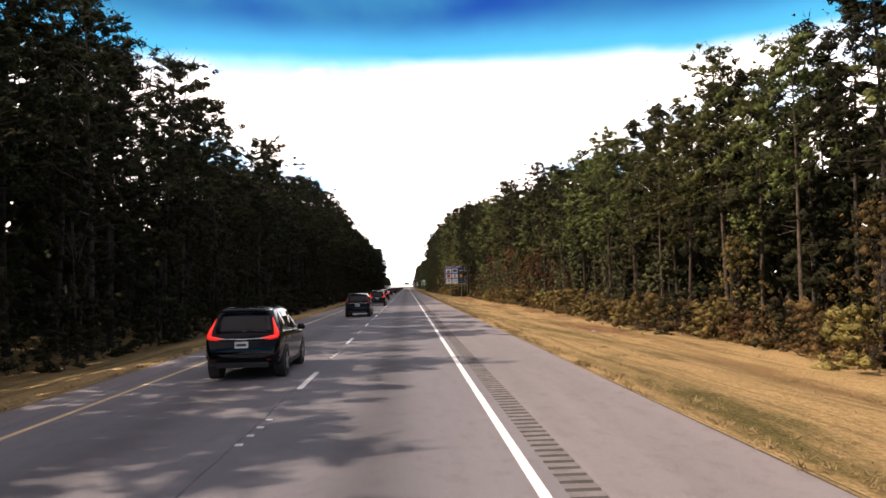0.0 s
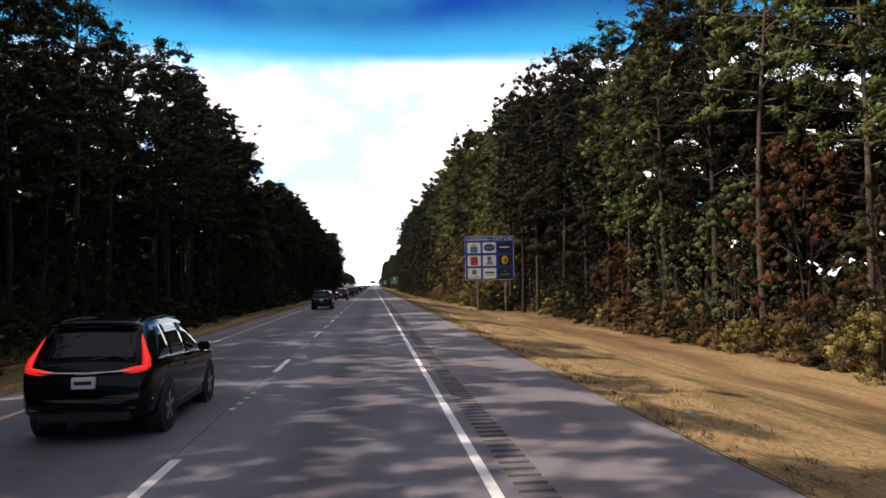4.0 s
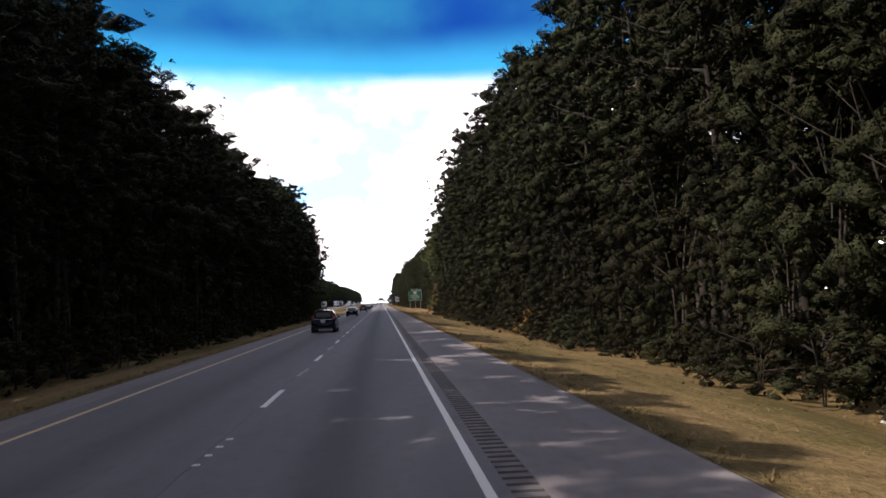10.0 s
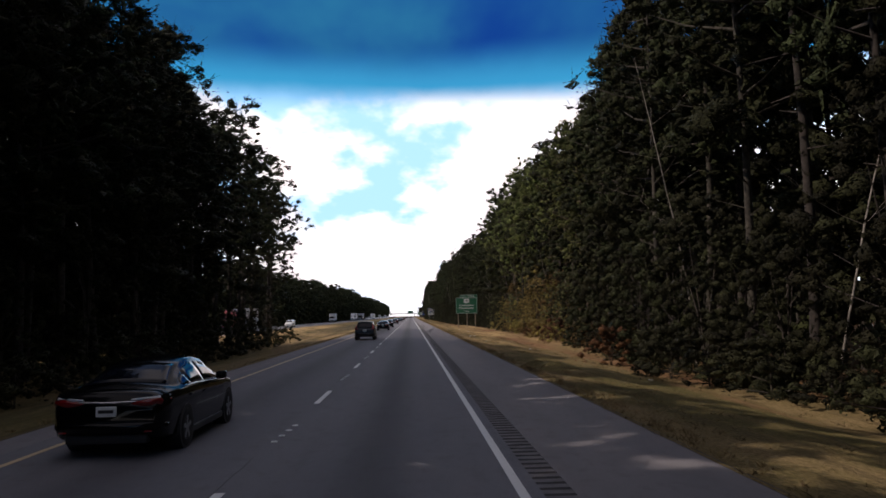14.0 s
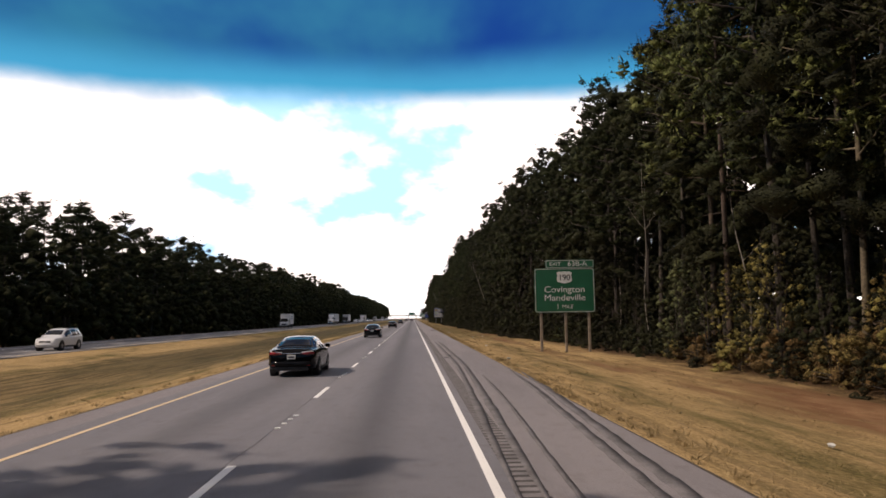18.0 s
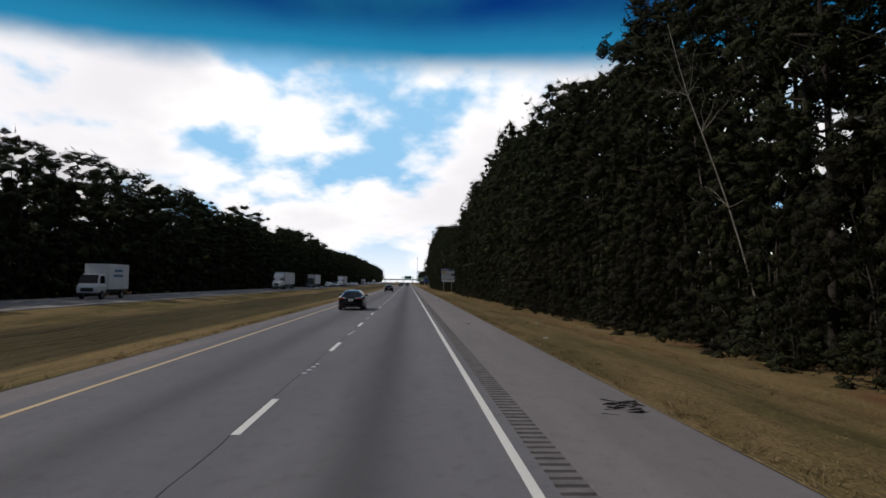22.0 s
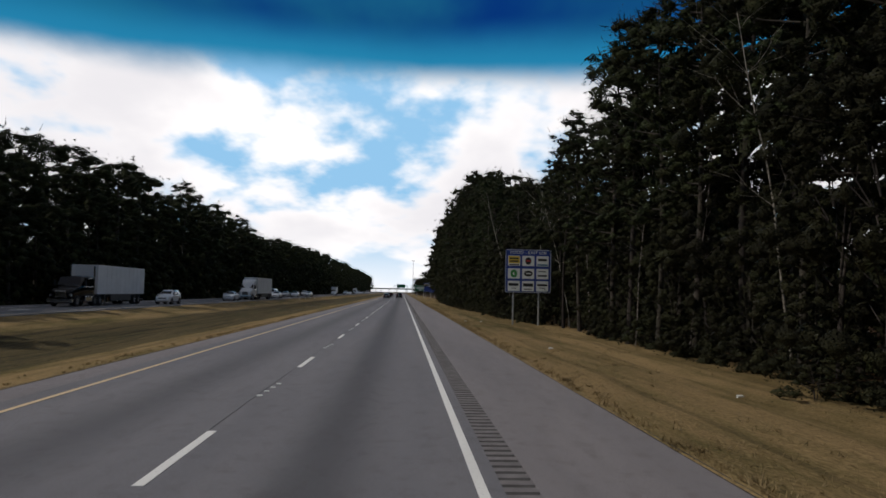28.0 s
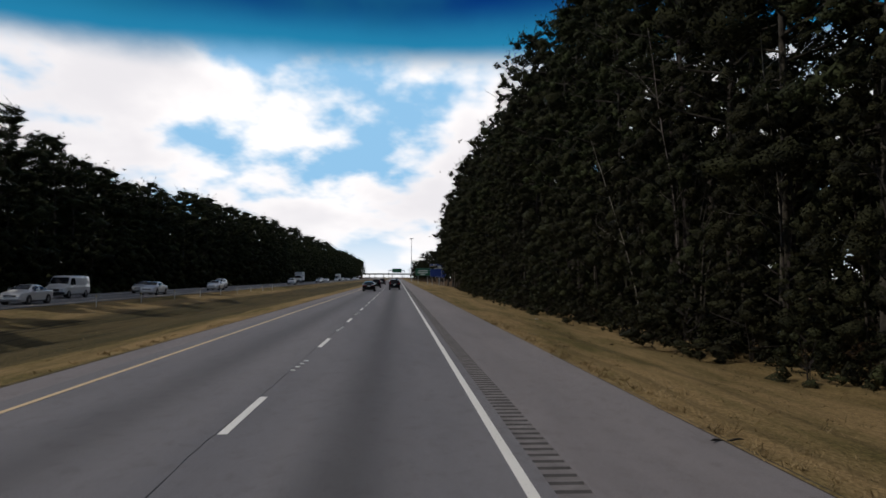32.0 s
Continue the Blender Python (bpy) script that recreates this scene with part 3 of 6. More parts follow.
def broadleaf_arrays(height, reach, clumps, low=0.15):
    """A bushy tree: forked trunk and a lumpy crown."""
    wood, tufts, sizes = [], [], []
    forks = 3
    for i in range(forks):
        az, t = rng.uniform(0, 6.28), rng.uniform(0.1, 0.35) * reach
        pts = [(0, 0, -0.3), (math.cos(az) * t * 0.3, math.sin(az) * t * 0.3, height * 0.35), (math.cos(az) * t, math.sin(az) * t, height * rng.uniform(0.6, 0.8))]
        wood.append(tube(pts, [0.008 * height, 0.005 * height, 0.01], 4))
    for i in range(clumps):
        u = rng.uniform(0, 1) ** 0.85
        h = height * (low + (1 - low) * u)
        r = reach * (0.25 + 0.75 * math.sin(math.pi * min(1, 0.28 + 0.70 * u))) * rng.uniform(0.35, 1.05)
        az = rng.uniform(0, 6.28)
        p = np.array([math.cos(az) * r, math.sin(az) * r, h])
        tufts.append(p)
        sizes.append(rng.uniform(0.7, 1.4))
        if i % 9 == 0:
            wood.append(tube([(p[0] * 0.1, p[1] * 0.1, h * 0.7), tuple(p)], [0.03, 0.008], 3))
    return merged(wood), np.array(tufts), np.array(sizes)


def bare_arrays(height):
    """A slim pale leafless tree: one wandering stem with short upper twigs."""
    wood = []
    d = np.array([rng.uniform(-0.10, 0.10), rng.uniform(-0.10, 0.10), 1.0])
    p, pts = np.array([0.0, 0, -0.3]), []
    for i in range(10):
        pts.append(p)
        d = d + rng.normal(size=3) * np.array([0.05, 0.05, 0.0])
        p = p + d * height / 9
    rad = [0.0038 * height * (1 - 0.085 * i) for i in range(10)]
    wood.append(tube(pts, rad, 6))

    def twig(q, nd, length, r, depth):
        run = [q]
        for i in range(3):
            nd = nd + rng.normal(size=3) * 0.16
            run.append(run[-1] + nd / np.linalg.norm(nd) * length / 3)
        wood.append(tube(run, [r, r * 0.75, r * 0.5, r * 0.25], 4))
        if depth:
            for i in range(3):
                twig(run[1 + i % 3], nd + rng.normal(size=3) * 0.6, length * 0.55, r * 0.5, depth - 1)

    for i in range(11):
        k = int(rng.integers(4, 9))
        az = rng.uniform(0, 6.28)
        twig(pts[k], np.array([math.cos(az), math.sin(az), rng.uniform(0.5, 1.3)]), height * rng.uniform(0.08, 0.2), rad[k] * 0.45, 1)
    return merged(wood)


def tree_parts(kind, wood, crown):
    e = new(kind)
    part("trunk", wood, None, e)
    if crown is not None:
        part("crown", crown, None, e)
    return e


PINES, LIT_PINES, PLAIN_PINES, CLOSE_PINES, FAR_PINES, BROADS, CLOSE_BROADS, SHRUBS, BARES = [], [], [], [], [], [], [], [], []
for i, (cf, reach, limbs, spray) in enumerate([(0.42, 3.4, 34, 6), (0.36, 3.2, 36, 6), (0.50, 3.7, 32, 6), (0.40, 2.9, 36, 6), (0.32, 3.5, 38, 6)]):
    (wv, wf), tu, sz = pine_arrays(20, cf, limbs, reach, spray)
    trunk = raw_mesh("pine_trunk", wv, wf, BARK, True)
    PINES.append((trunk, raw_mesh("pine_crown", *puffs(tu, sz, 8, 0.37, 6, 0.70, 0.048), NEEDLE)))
    # same pines again in the bark and needle colours that hold sunlight
    LIT_PINES.append((trunk.copy(), PINES[-1][1].copy()))
    LIT_PINES[-1][0].materials[0] = LIT_BARK
    LIT_PINES[-1][1].materials[0] = LIT_NEEDLE
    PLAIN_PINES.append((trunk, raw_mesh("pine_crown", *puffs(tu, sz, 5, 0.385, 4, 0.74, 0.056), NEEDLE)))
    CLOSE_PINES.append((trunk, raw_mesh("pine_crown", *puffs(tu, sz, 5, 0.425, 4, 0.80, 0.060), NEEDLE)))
for i, (cf, reach) in enumerate([(0.20, 3.6), (0.30, 3.8), (0.12, 3.4)]):
    (wv, wf), tu, sz = pine_arrays(20, cf, 23, reach, 3, 5)
    big = sz * 1.3
    cv, cfaces = merged([lumps(tu, big, 0.61, 0.62), leaves(tu, big, 3, 0.50, 0.22), spikes(tu, big, 2, 0.85, 0.08)])
    wf = wf[:40]
    FAR_PINES.append((wv[:45], quads_to_tris(wf), cv, cfaces))
for i in range(4):
    (wv, wf), tu, sz = broadleaf_arrays(9, 2.6 + 0.3 * i, 105)
    cv, cfaces = merged([lumps(tu, sz, 0.27, 0.8), leaves(tu, sz, 11, 0.40, 0.090)])
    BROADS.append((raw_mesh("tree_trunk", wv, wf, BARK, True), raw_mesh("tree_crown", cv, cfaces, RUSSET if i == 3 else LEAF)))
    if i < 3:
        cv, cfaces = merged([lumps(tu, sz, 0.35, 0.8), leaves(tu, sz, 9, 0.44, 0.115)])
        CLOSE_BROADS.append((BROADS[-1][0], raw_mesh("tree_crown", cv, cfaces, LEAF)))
# copies in the golden leaf colour that carries sunlight
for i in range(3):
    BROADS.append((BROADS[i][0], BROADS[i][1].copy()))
    BROADS[-1][1].materials[0] = LIT_GOLD_LEAF
# copies in the grey green leaf colour that carries sunlight
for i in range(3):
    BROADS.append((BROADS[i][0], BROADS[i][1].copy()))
    BROADS[-1][1].materials[0] = LIT_LEAF
for i in range(4):
    (wv, wf), tu, sz = broadleaf_arrays(2.2, 1.5, 62, 0.0)
    cv, cfaces = merged([lumps(tu[::2], sz[::2], 0.24, 0.8), leaves(tu, sz, 5, 0.26, 0.07)])
    SHRUBS.append((raw_mesh("shrub_stem", wv, wf, BARK, True), raw_mesh("shrub_leaves", cv, cfaces, RUSSET if i == 3 else LEAF)))
# bush copies recoloured with sunlight in the leaves
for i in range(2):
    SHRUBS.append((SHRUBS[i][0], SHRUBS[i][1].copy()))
    SHRUBS[-1][1].materials[0] = LIT_GOLD_LEAF
for i in range(3):
    wv, wf = bare_arrays(14)
    BARES.append(raw_mesh("bare_tree", wv, wf, PALE_BARK, True))

# wood edge beside the hard shoulder: how far out it stands and how tall it is along the road
EDGE_Y = [-60, 50, 70, 120, 140, 165, 200, 290, 400, 425, 445, 545, 570, 690, 720, 798, 805, 826, 834, 860, 870, 960, 1080]
EDGE_X = [14.5, 15.0, 15.5, 14.6, 14.0, 12.6, 12.2, 11.7, 12.2, 15.5, 16.5, 17.5, 14.6, 14.2, 13.6, 13.4, 13.6, 13.0, 12.9, 12.5, 12.2, 13.0, 15.0]
TALL_Y = [-60, 25, 50, 66, 85, 95, 120, 157, 200, 230, 277, 305, 350, 400, 415, 457, 500, 530, 555, 565, 590, 640, 695, 740, 775, 785, 797, 812, 828, 836, 867, 880, 915, 951, 1000, 1030, 1080]
TALL_H = [14, 14.6, 16.2, 16.4, 17.2, 18.4, 18.8, 21.6, 24.6, 24.8, 24, 26, 27.6, 25, 24, 26.5, 26, 25.5, 24, 23.4, 24.8, 23, 25.8, 26.8, 24, 20.5, 18.4, 18, 16.6, 17.4, 24.2, 26, 27.8, 27.4, 27, 26, 24]


def wood_edge(yy):
    return float(np.interp(yy, EDGE_Y, EDGE_X)), float(np.interp(yy, TALL_Y, TALL_H))


def open_to(v):
    """How far out the verge stays clear of brush in front of the road signs."""
    for sx, sy in ((13.6, 163.5), (13.2, 526.7), (14.0, 805.4)):
        if sy - 45 < v < sy + 1.5:
            return sx - 1.7 * min(1.0, max(0.0, (sy - 9 - v) / 9))
    return 0.0


def plant(kind, meshes, x, yy, s, label, category, group, wide=1.0):
    e = tree_parts(kind, meshes[0], meshes[1])
    e.matrix_basis = Matrix.LocRotScale((x, yy, ground_z(x) - 0.05), Euler((0, 0, random.uniform(0, 6.28))), (s * wide, s * wide, s))
    tagged(e, label, category, group)
    return e


yy = -14.0
while yy < 960:
    ex, eh = wood_edge(yy)
    s = eh / 20 * random.uniform(0.82, 1.08)
    # pines in sunny stretches take the copies with painted-in sunlight
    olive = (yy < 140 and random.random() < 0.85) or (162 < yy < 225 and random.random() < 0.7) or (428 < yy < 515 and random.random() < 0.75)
    plant("pine_tree", random.choice(LIT_PINES if olive else CLOSE_PINES if yy > 225 else PINES), ex + random.uniform(0, 1.8), yy, s,
          "tall pine beside the verge, sunlight painted into needles and bark" if olive else "tall dark green pine with bare lower trunk beside the verge", "tree", "pines along the right verge", random.uniform(0.85, 1.05) / max(1, s) ** 0.35)
    yy += random.uniform(3.6, 6.0)
yy = -8.0
while yy < 1000:
    ex, eh = wood_edge(yy)
    # stretches whose trees wear the leaf colours with sunlight painted in
    sunny = yy < 130 or 168 < yy < 222 or 440 < yy < 512
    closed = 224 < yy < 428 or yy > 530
    thick = 0.75 if yy < 55 else 1.2 if yy < 130 else 2.2 if sunny else 1.9 if closed else 1.5 if 425 < yy < 530 else 1.1
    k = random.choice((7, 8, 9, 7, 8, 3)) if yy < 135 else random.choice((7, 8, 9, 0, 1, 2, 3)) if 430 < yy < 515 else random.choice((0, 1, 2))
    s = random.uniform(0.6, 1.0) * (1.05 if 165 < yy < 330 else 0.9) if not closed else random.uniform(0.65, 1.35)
    if sunny and random.random() < (0.3 if yy < 130 else 0.6):
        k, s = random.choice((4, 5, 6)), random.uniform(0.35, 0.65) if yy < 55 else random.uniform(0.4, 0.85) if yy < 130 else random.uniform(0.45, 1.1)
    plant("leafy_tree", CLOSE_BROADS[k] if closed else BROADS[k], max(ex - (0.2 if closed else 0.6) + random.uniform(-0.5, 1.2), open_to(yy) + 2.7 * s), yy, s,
          "russet brown winter-leaved tree under the pines" if k == 3 else "grey green leafy tree with sunlight painted into its leaves" if k > 6 else "golden olive tree with sunlight painted into its leaves" if k > 3 else "dark olive green bushy tree under the pines" if closed else "olive green bushy tree under the pines", "tree", "leafy trees along the right verge")
    yy += random.uniform(4.5, 9.0) / thick
yy = -8.0
while yy < 960:
    ex, eh = wood_edge(yy)
    # the last two bush kinds, with painted sunlight, stand in the sunny stretches
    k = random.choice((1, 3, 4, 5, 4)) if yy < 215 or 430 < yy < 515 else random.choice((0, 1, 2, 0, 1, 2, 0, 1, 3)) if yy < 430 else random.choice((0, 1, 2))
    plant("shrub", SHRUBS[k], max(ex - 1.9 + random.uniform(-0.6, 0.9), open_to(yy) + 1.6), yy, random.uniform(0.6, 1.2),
          "low russet bush at the wood's edge" if k == 3 else "low bush at the wood's edge, sunlight painted into its leaves" if k > 3 else "low dark green bush at the wood's edge", "bush", "bushes along the right verge", random.uniform(1.0, 1.5))
    yy += random.uniform(2.6, 5.5)
for by in list(range(748, 905, 8)) + [96, 108, 176, 183, 190, 199, 207, 222, 452, 462, 481, 492, 508, 519, 532, 384, 396, 440, 468, 590, 604, 612, 636, 660]:
    ex, eh = wood_edge(by)
    b = part("bare_tree", random.choice(BARES), None, None,
             at=Matrix.LocRotScale((max(ex - 0.1 + random.uniform(-0.6, 0.9), open_to(by) + 1.0), by + random.uniform(-2, 2), ground_z(ex)), Euler((random.uniform(-0.06, 0.06), random.uniform(-0.08, 0.08), random.uniform(0, 6.28))), [random.uniform(0.75, 1.2)] * 3))
    tagged(b, "leafless tree with pale grey trunk and twigs", "tree", "bare trees at the wood's edge")

def median_x(v):
    return float(np.interp(v, [0, 360, 400, 465], [-15, -15, -16.2, -19.5]))


# wooded median beside the near carriageway, which ends where the grass median opens
yy = -34.0
while yy < 463:
    s = random.uniform(0.86, 1.06) * float(np.interp(yy, [-2, 6, 12, 42, 45, 61, 65, 72, 80, 92, 110, 144, 175, 184, 187, 203, 206, 260, 275, 340, 360, 420, 470], [0.72, 0.74, 0.91, 0.91, 0.73, 0.74, 0.96, 0.96, 0.95, 0.96, 1.02, 1.12, 1.10, 1.05, 0.55, 0.55, 1.0, 1.0, 0.93, 0.95, 1.10, 1.20, 1.27]))
    plant("pine_tree", random.choice(CLOSE_PINES if 215 < yy < 418 else PLAIN_PINES), median_x(yy) - 1.2 - random.uniform(0, 2.2), yy, s,
          "tall dark pine in the wooded median", "tree", "pines in the median", random.uniform(0.95, 1.15))
    yy += random.uniform(3.0, 5.0) * (1.4 if yy < 140 or yy > 418 else 1.0)
for px, py in ((-22.6, 464), (-24.0, 470), (-27.4, 474), (-27.0, 466)):
    plant("pine_tree", random.choice(PLAIN_PINES), px + 1.5, py, random.uniform(0.9, 1.1), "tall dark pine in the wooded median", "tree", "pines in the median")
yy = -34.0
while yy < 452:
    if random.random() < 0.75:
        plant("leafy_tree", BROADS[random.choice((0, 1, 2))], median_x(yy) + 0.2 - random.uniform(0, 1.2), yy, random.uniform(0.55, 1.05),
              "dark olive bushy tree in the median", "tree", "leafy trees in the median")
    plant("shrub", SHRUBS[random.choice((0, 1, 2))], median_x(yy) + 1.7 - random.uniform(0, 1.1), yy + 1.5, random.uniform(0.5, 1.2),
          "low dark bush along the median", "bush", "bushes in the median", 1.4)
    yy += random.uniform(4.0, 7.0)


def woods(name, spots, label):
    """Deep woods joined into one mass of trees."""
    wv, wf, cv, cf = [], [], [], []
    for x, y0, s, wide in spots:
        a, b, c, d = FAR_PINES[int(rng.integers(len(FAR_PINES)))]
        w = rng.uniform(0, 6.28)
        m = np.array([[math.cos(w) * wide, -math.sin(w) * wide, 0], [math.sin(w) * wide, math.cos(w) * wide, 0], [0, 0, 1]]) * s
        o = np.array([x, y0, ground_z(x)])
        wv.append((a @ m.T + o, b))
        cv.append((c @ m.T + o, d))
    e = new(name)
    tagged(e, label, "woods", kind="stuff")
    v, f = merged(wv)
    part("trunks", raw_mesh("woods_trunks", v, f, BARK), None, e)["kind"] = "stuff"
    v, f = merged(cv)
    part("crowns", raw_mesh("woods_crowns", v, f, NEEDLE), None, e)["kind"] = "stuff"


spots = []
for row, back in enumerate((3.8, 0.8, 7.5)):
    yy = (-20.0, 962.0, -20.0)[row]
    while yy < (1085, 1085, 560)[row]:
        ex, eh = wood_edge(yy)
        spots.append((ex + back + rng.uniform(-1.5, 1.5), yy, eh / 20 * rng.uniform(0.88, 1.05), 1.0))
        yy += rng.uniform(3.2, 5.2) + (row == 1) * 0.8
woods("pine_woods", spots, "deep dark pine woods behind the right-hand verge")
yy = -40.0
while yy < 172:
    plant("pine_tree", random.choice(PLAIN_PINES), -21.0 + random.uniform(-1.6, 1.6), yy, random.uniform(0.84, 1.02) * (0.84 if 42 < yy < 64 else 1.0),
          "tall dark pine in the wooded median", "tree", "pines in the median", 1.05)
    yy += random.uniform(4.2, 6.4)
yy = -40.0
while yy < 172:
    plant("pine_tree", random.choice(PLAIN_PINES), -24.6 + random.uniform(-1.2, 1.2), yy, random.uniform(0.80, 0.98) * (0.84 if 42 < yy < 64 else 1.0),
          "tall dark pine in the wooded median", "tree", "pines in the median", 1.05)
    yy += random.uniform(5.0, 7.5)
spots = []
yy = 215.0
while yy < 425:
    spots.append((-24.4 + rng.uniform(-1.2, 1.2), yy, rng.uniform(0.9, 1.05), 1.15))
    yy += rng.uniform(3.6, 5.4)
yy = 174.0
while yy < 428:
    spots.append((-21.0 + rng.uniform(-1.6, 1.6), yy, rng.uniform(0.82, 1.0) * (0.62 if 186 < yy < 204 else 1), 1.1))
    yy += rng.uniform(3.4, 5.4)
woods("median_woods", spots, "dark pine woods filling the wide median")
spots = []
yy = 172.0
while yy < 424:
    spots.append((median_x(yy) - 3.4 + rng.uniform(-0.8, 0.8), yy, rng.uniform(0.95, 1.08) * (0.55 if 186 < yy < 204 else 1), 1.2))
    yy += rng.uniform(3.2, 4.6)
woods("median_woods", spots, "close-set dark pines along the median")
spots = []
for row, x in enumerate((-43.5, -48.5)):
    yy = 300.0
    while yy < 1700:
        h = float(np.interp(yy, [300, 540, 560, 610, 640, 665, 705, 760, 800, 830, 880, 960, 1160, 1700], [15, 15.5, 17.2, 17, 16.8, 17.2, 18.8, 19.5, 18.2, 20, 20.8, 18.6, 21.5, 21]))
        spots.append((x + rng.uniform(-1.6, 1.6), yy, (h + row) / 20 * rng.uniform(0.85, 1.08), 1.25))
        yy += rng.uniform(3.4, 5.6) * (1 if yy < 1100 else 2.0) * (1 + 0.5 * row)
woods("far_side_woods", spots, "dark tree line beyond the opposite carriageway")
spots = []
for i in range(60):
    spots.append((rng.uniform(17, 60), rng.uniform(1250, 1420), rng.uniform(0.75, 1.15), 1.6))
for i in range(22):
    spots.append((rng.uniform(8.5, 19), rng.uniform(1312, 1400), rng.uniform(0.55, 0.76), 1.3))
for i in range(60):
    spots.append((rng.uniform(22, 120), rng.uniform(1500, 2300), rng.uniform(0.6, 0.9), 1.8))
woods("distant_woods", spots, "hazy green clump of trees past the junction")


def undergrowth(x0, x1, y0, y1, count, label):
    """Dark tangled brush on the wood's floor, as one mass."""
    c = np.stack([rng.uniform(x0, x1, count), rng.uniform(y0, y1, count), np.zeros(count)], 1)
    if x0 > 0:
        c[:, 0] += np.maximum(np.interp(c[:, 1], EDGE_Y, EDGE_X), [open_to(q) + 0.6 for q in c[:, 1]])
    c[:, 2] = [ground_z(q) for q in c[:, 0]]
    c[:, 2] += rng.uniform(0.1, 1.0, count) ** 1.5 * np.clip((np.abs(c[:, 0]) - 9) * 0.5, 0.8, 3.0)
    v, f = leaves(c, rng.uniform(0.8, 1.5, count), 6, 0.42, 0.17)
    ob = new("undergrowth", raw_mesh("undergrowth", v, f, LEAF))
    tagged(ob, label, "undergrowth", kind="stuff")


def hedge(y0, y1, count, label, mat=LEAF):
    """Knee to head high brush in front of the trunks."""
    c = np.zeros((count, 3))
    c[:, 1] = rng.uniform(y0, y1, count)
    ex = np.interp(c[:, 1], EDGE_Y, EDGE_X)
    ex = np.maximum(ex, [open_to(q) + 2.2 for q in c[:, 1]])
    c[:, 0] = ex - 1.6 + rng.uniform(0, 1, count) * 2.6
    tall = np.array([1.0 + 1.1 * noise.noise(Vector((q * 0.16, 0, 8))) for q in c[:, 1]]) * np.clip((c[:, 0] - ex + 2.0), 0.5, 1.6)
    c[:, 2] = [ground_z(q) for q in c[:, 0]] + rng.uniform(0, 1, count) * np.clip(tall * (1.35 if y0 > 600 else 1.0), 0.3, 3.0)
    z = rng.uniform(0.8, 1.3, count)
    v, f = merged([lumps(c[::3], z[::3], 0.34, 0.8), leaves(c, z, 6, 0.3, 0.085)])
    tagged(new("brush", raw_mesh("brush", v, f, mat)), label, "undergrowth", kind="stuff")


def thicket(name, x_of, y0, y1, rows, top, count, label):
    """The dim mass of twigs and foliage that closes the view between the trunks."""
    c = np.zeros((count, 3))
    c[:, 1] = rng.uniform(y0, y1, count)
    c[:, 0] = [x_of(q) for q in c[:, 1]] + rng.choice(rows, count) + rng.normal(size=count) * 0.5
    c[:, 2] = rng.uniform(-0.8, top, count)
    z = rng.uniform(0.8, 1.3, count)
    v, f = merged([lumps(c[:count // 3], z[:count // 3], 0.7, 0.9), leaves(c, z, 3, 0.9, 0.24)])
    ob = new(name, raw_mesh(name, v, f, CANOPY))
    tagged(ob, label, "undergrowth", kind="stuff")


undergrowth(0.1, 7.0, -15, 1000, 11000, "dark tangled brush on the floor of the pine woods")
# brush of the sunny stretches has sunlight in its leaf colour
hedge(-30, 130, 4600, "low brush along the wood's foot, sunlight painted in", LIT_GOLD_LEAF)
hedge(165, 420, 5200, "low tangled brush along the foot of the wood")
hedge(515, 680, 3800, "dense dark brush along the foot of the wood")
hedge(420, 515, 2600, "low brush along the wood's foot, sunlight painted in", LIT_GOLD_LEAF)
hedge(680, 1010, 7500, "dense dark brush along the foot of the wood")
undergrowth(-20.0, -14.5, -30, 440, 5000, "dark tangled brush in the wooded median")
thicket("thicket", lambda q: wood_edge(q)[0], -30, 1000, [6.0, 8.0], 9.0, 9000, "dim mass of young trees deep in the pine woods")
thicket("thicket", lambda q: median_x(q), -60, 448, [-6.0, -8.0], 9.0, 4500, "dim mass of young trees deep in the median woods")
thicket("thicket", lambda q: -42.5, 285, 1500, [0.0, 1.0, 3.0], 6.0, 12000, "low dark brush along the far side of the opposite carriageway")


def deep_woods(x_of, y0, y1, depth, top_of, count, label):
    """The closed canopy and trunks farther in, where single trees can no longer be told apart."""
    c = np.zeros((count, 3))
    c[:, 1] = rng.uniform(y0, y1, count)
    near = np.array([x_of(q) for q in c[:, 1]])
    c[:, 0] = near + depth * rng.uniform(0, 1, count) ** 1.4
    lump = np.array([noise.noise(Vector((a * 0.12, b * 0.12, 3))) for a, b in c[:, :2]])
    c[:, 2] = rng.uniform(-0.6, 1, count) * np.array([top_of(q) for q in c[:, 1]]) * (0.90 + 0.14 * lump)
    c[:, 2] = np.abs(c[:, 2])
    z = rng.uniform(0.8, 1.3, count)
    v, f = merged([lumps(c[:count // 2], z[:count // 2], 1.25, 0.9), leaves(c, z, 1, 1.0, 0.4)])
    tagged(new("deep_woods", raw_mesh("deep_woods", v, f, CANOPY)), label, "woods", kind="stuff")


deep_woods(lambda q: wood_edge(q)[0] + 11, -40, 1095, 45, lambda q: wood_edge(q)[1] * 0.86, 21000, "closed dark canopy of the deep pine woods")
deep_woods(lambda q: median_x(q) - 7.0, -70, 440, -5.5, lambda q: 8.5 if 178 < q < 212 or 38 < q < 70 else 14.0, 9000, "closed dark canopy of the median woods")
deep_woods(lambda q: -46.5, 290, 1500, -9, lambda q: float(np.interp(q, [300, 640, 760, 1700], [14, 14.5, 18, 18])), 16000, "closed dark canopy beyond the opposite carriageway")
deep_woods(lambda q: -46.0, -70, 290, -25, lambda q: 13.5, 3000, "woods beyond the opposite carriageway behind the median")
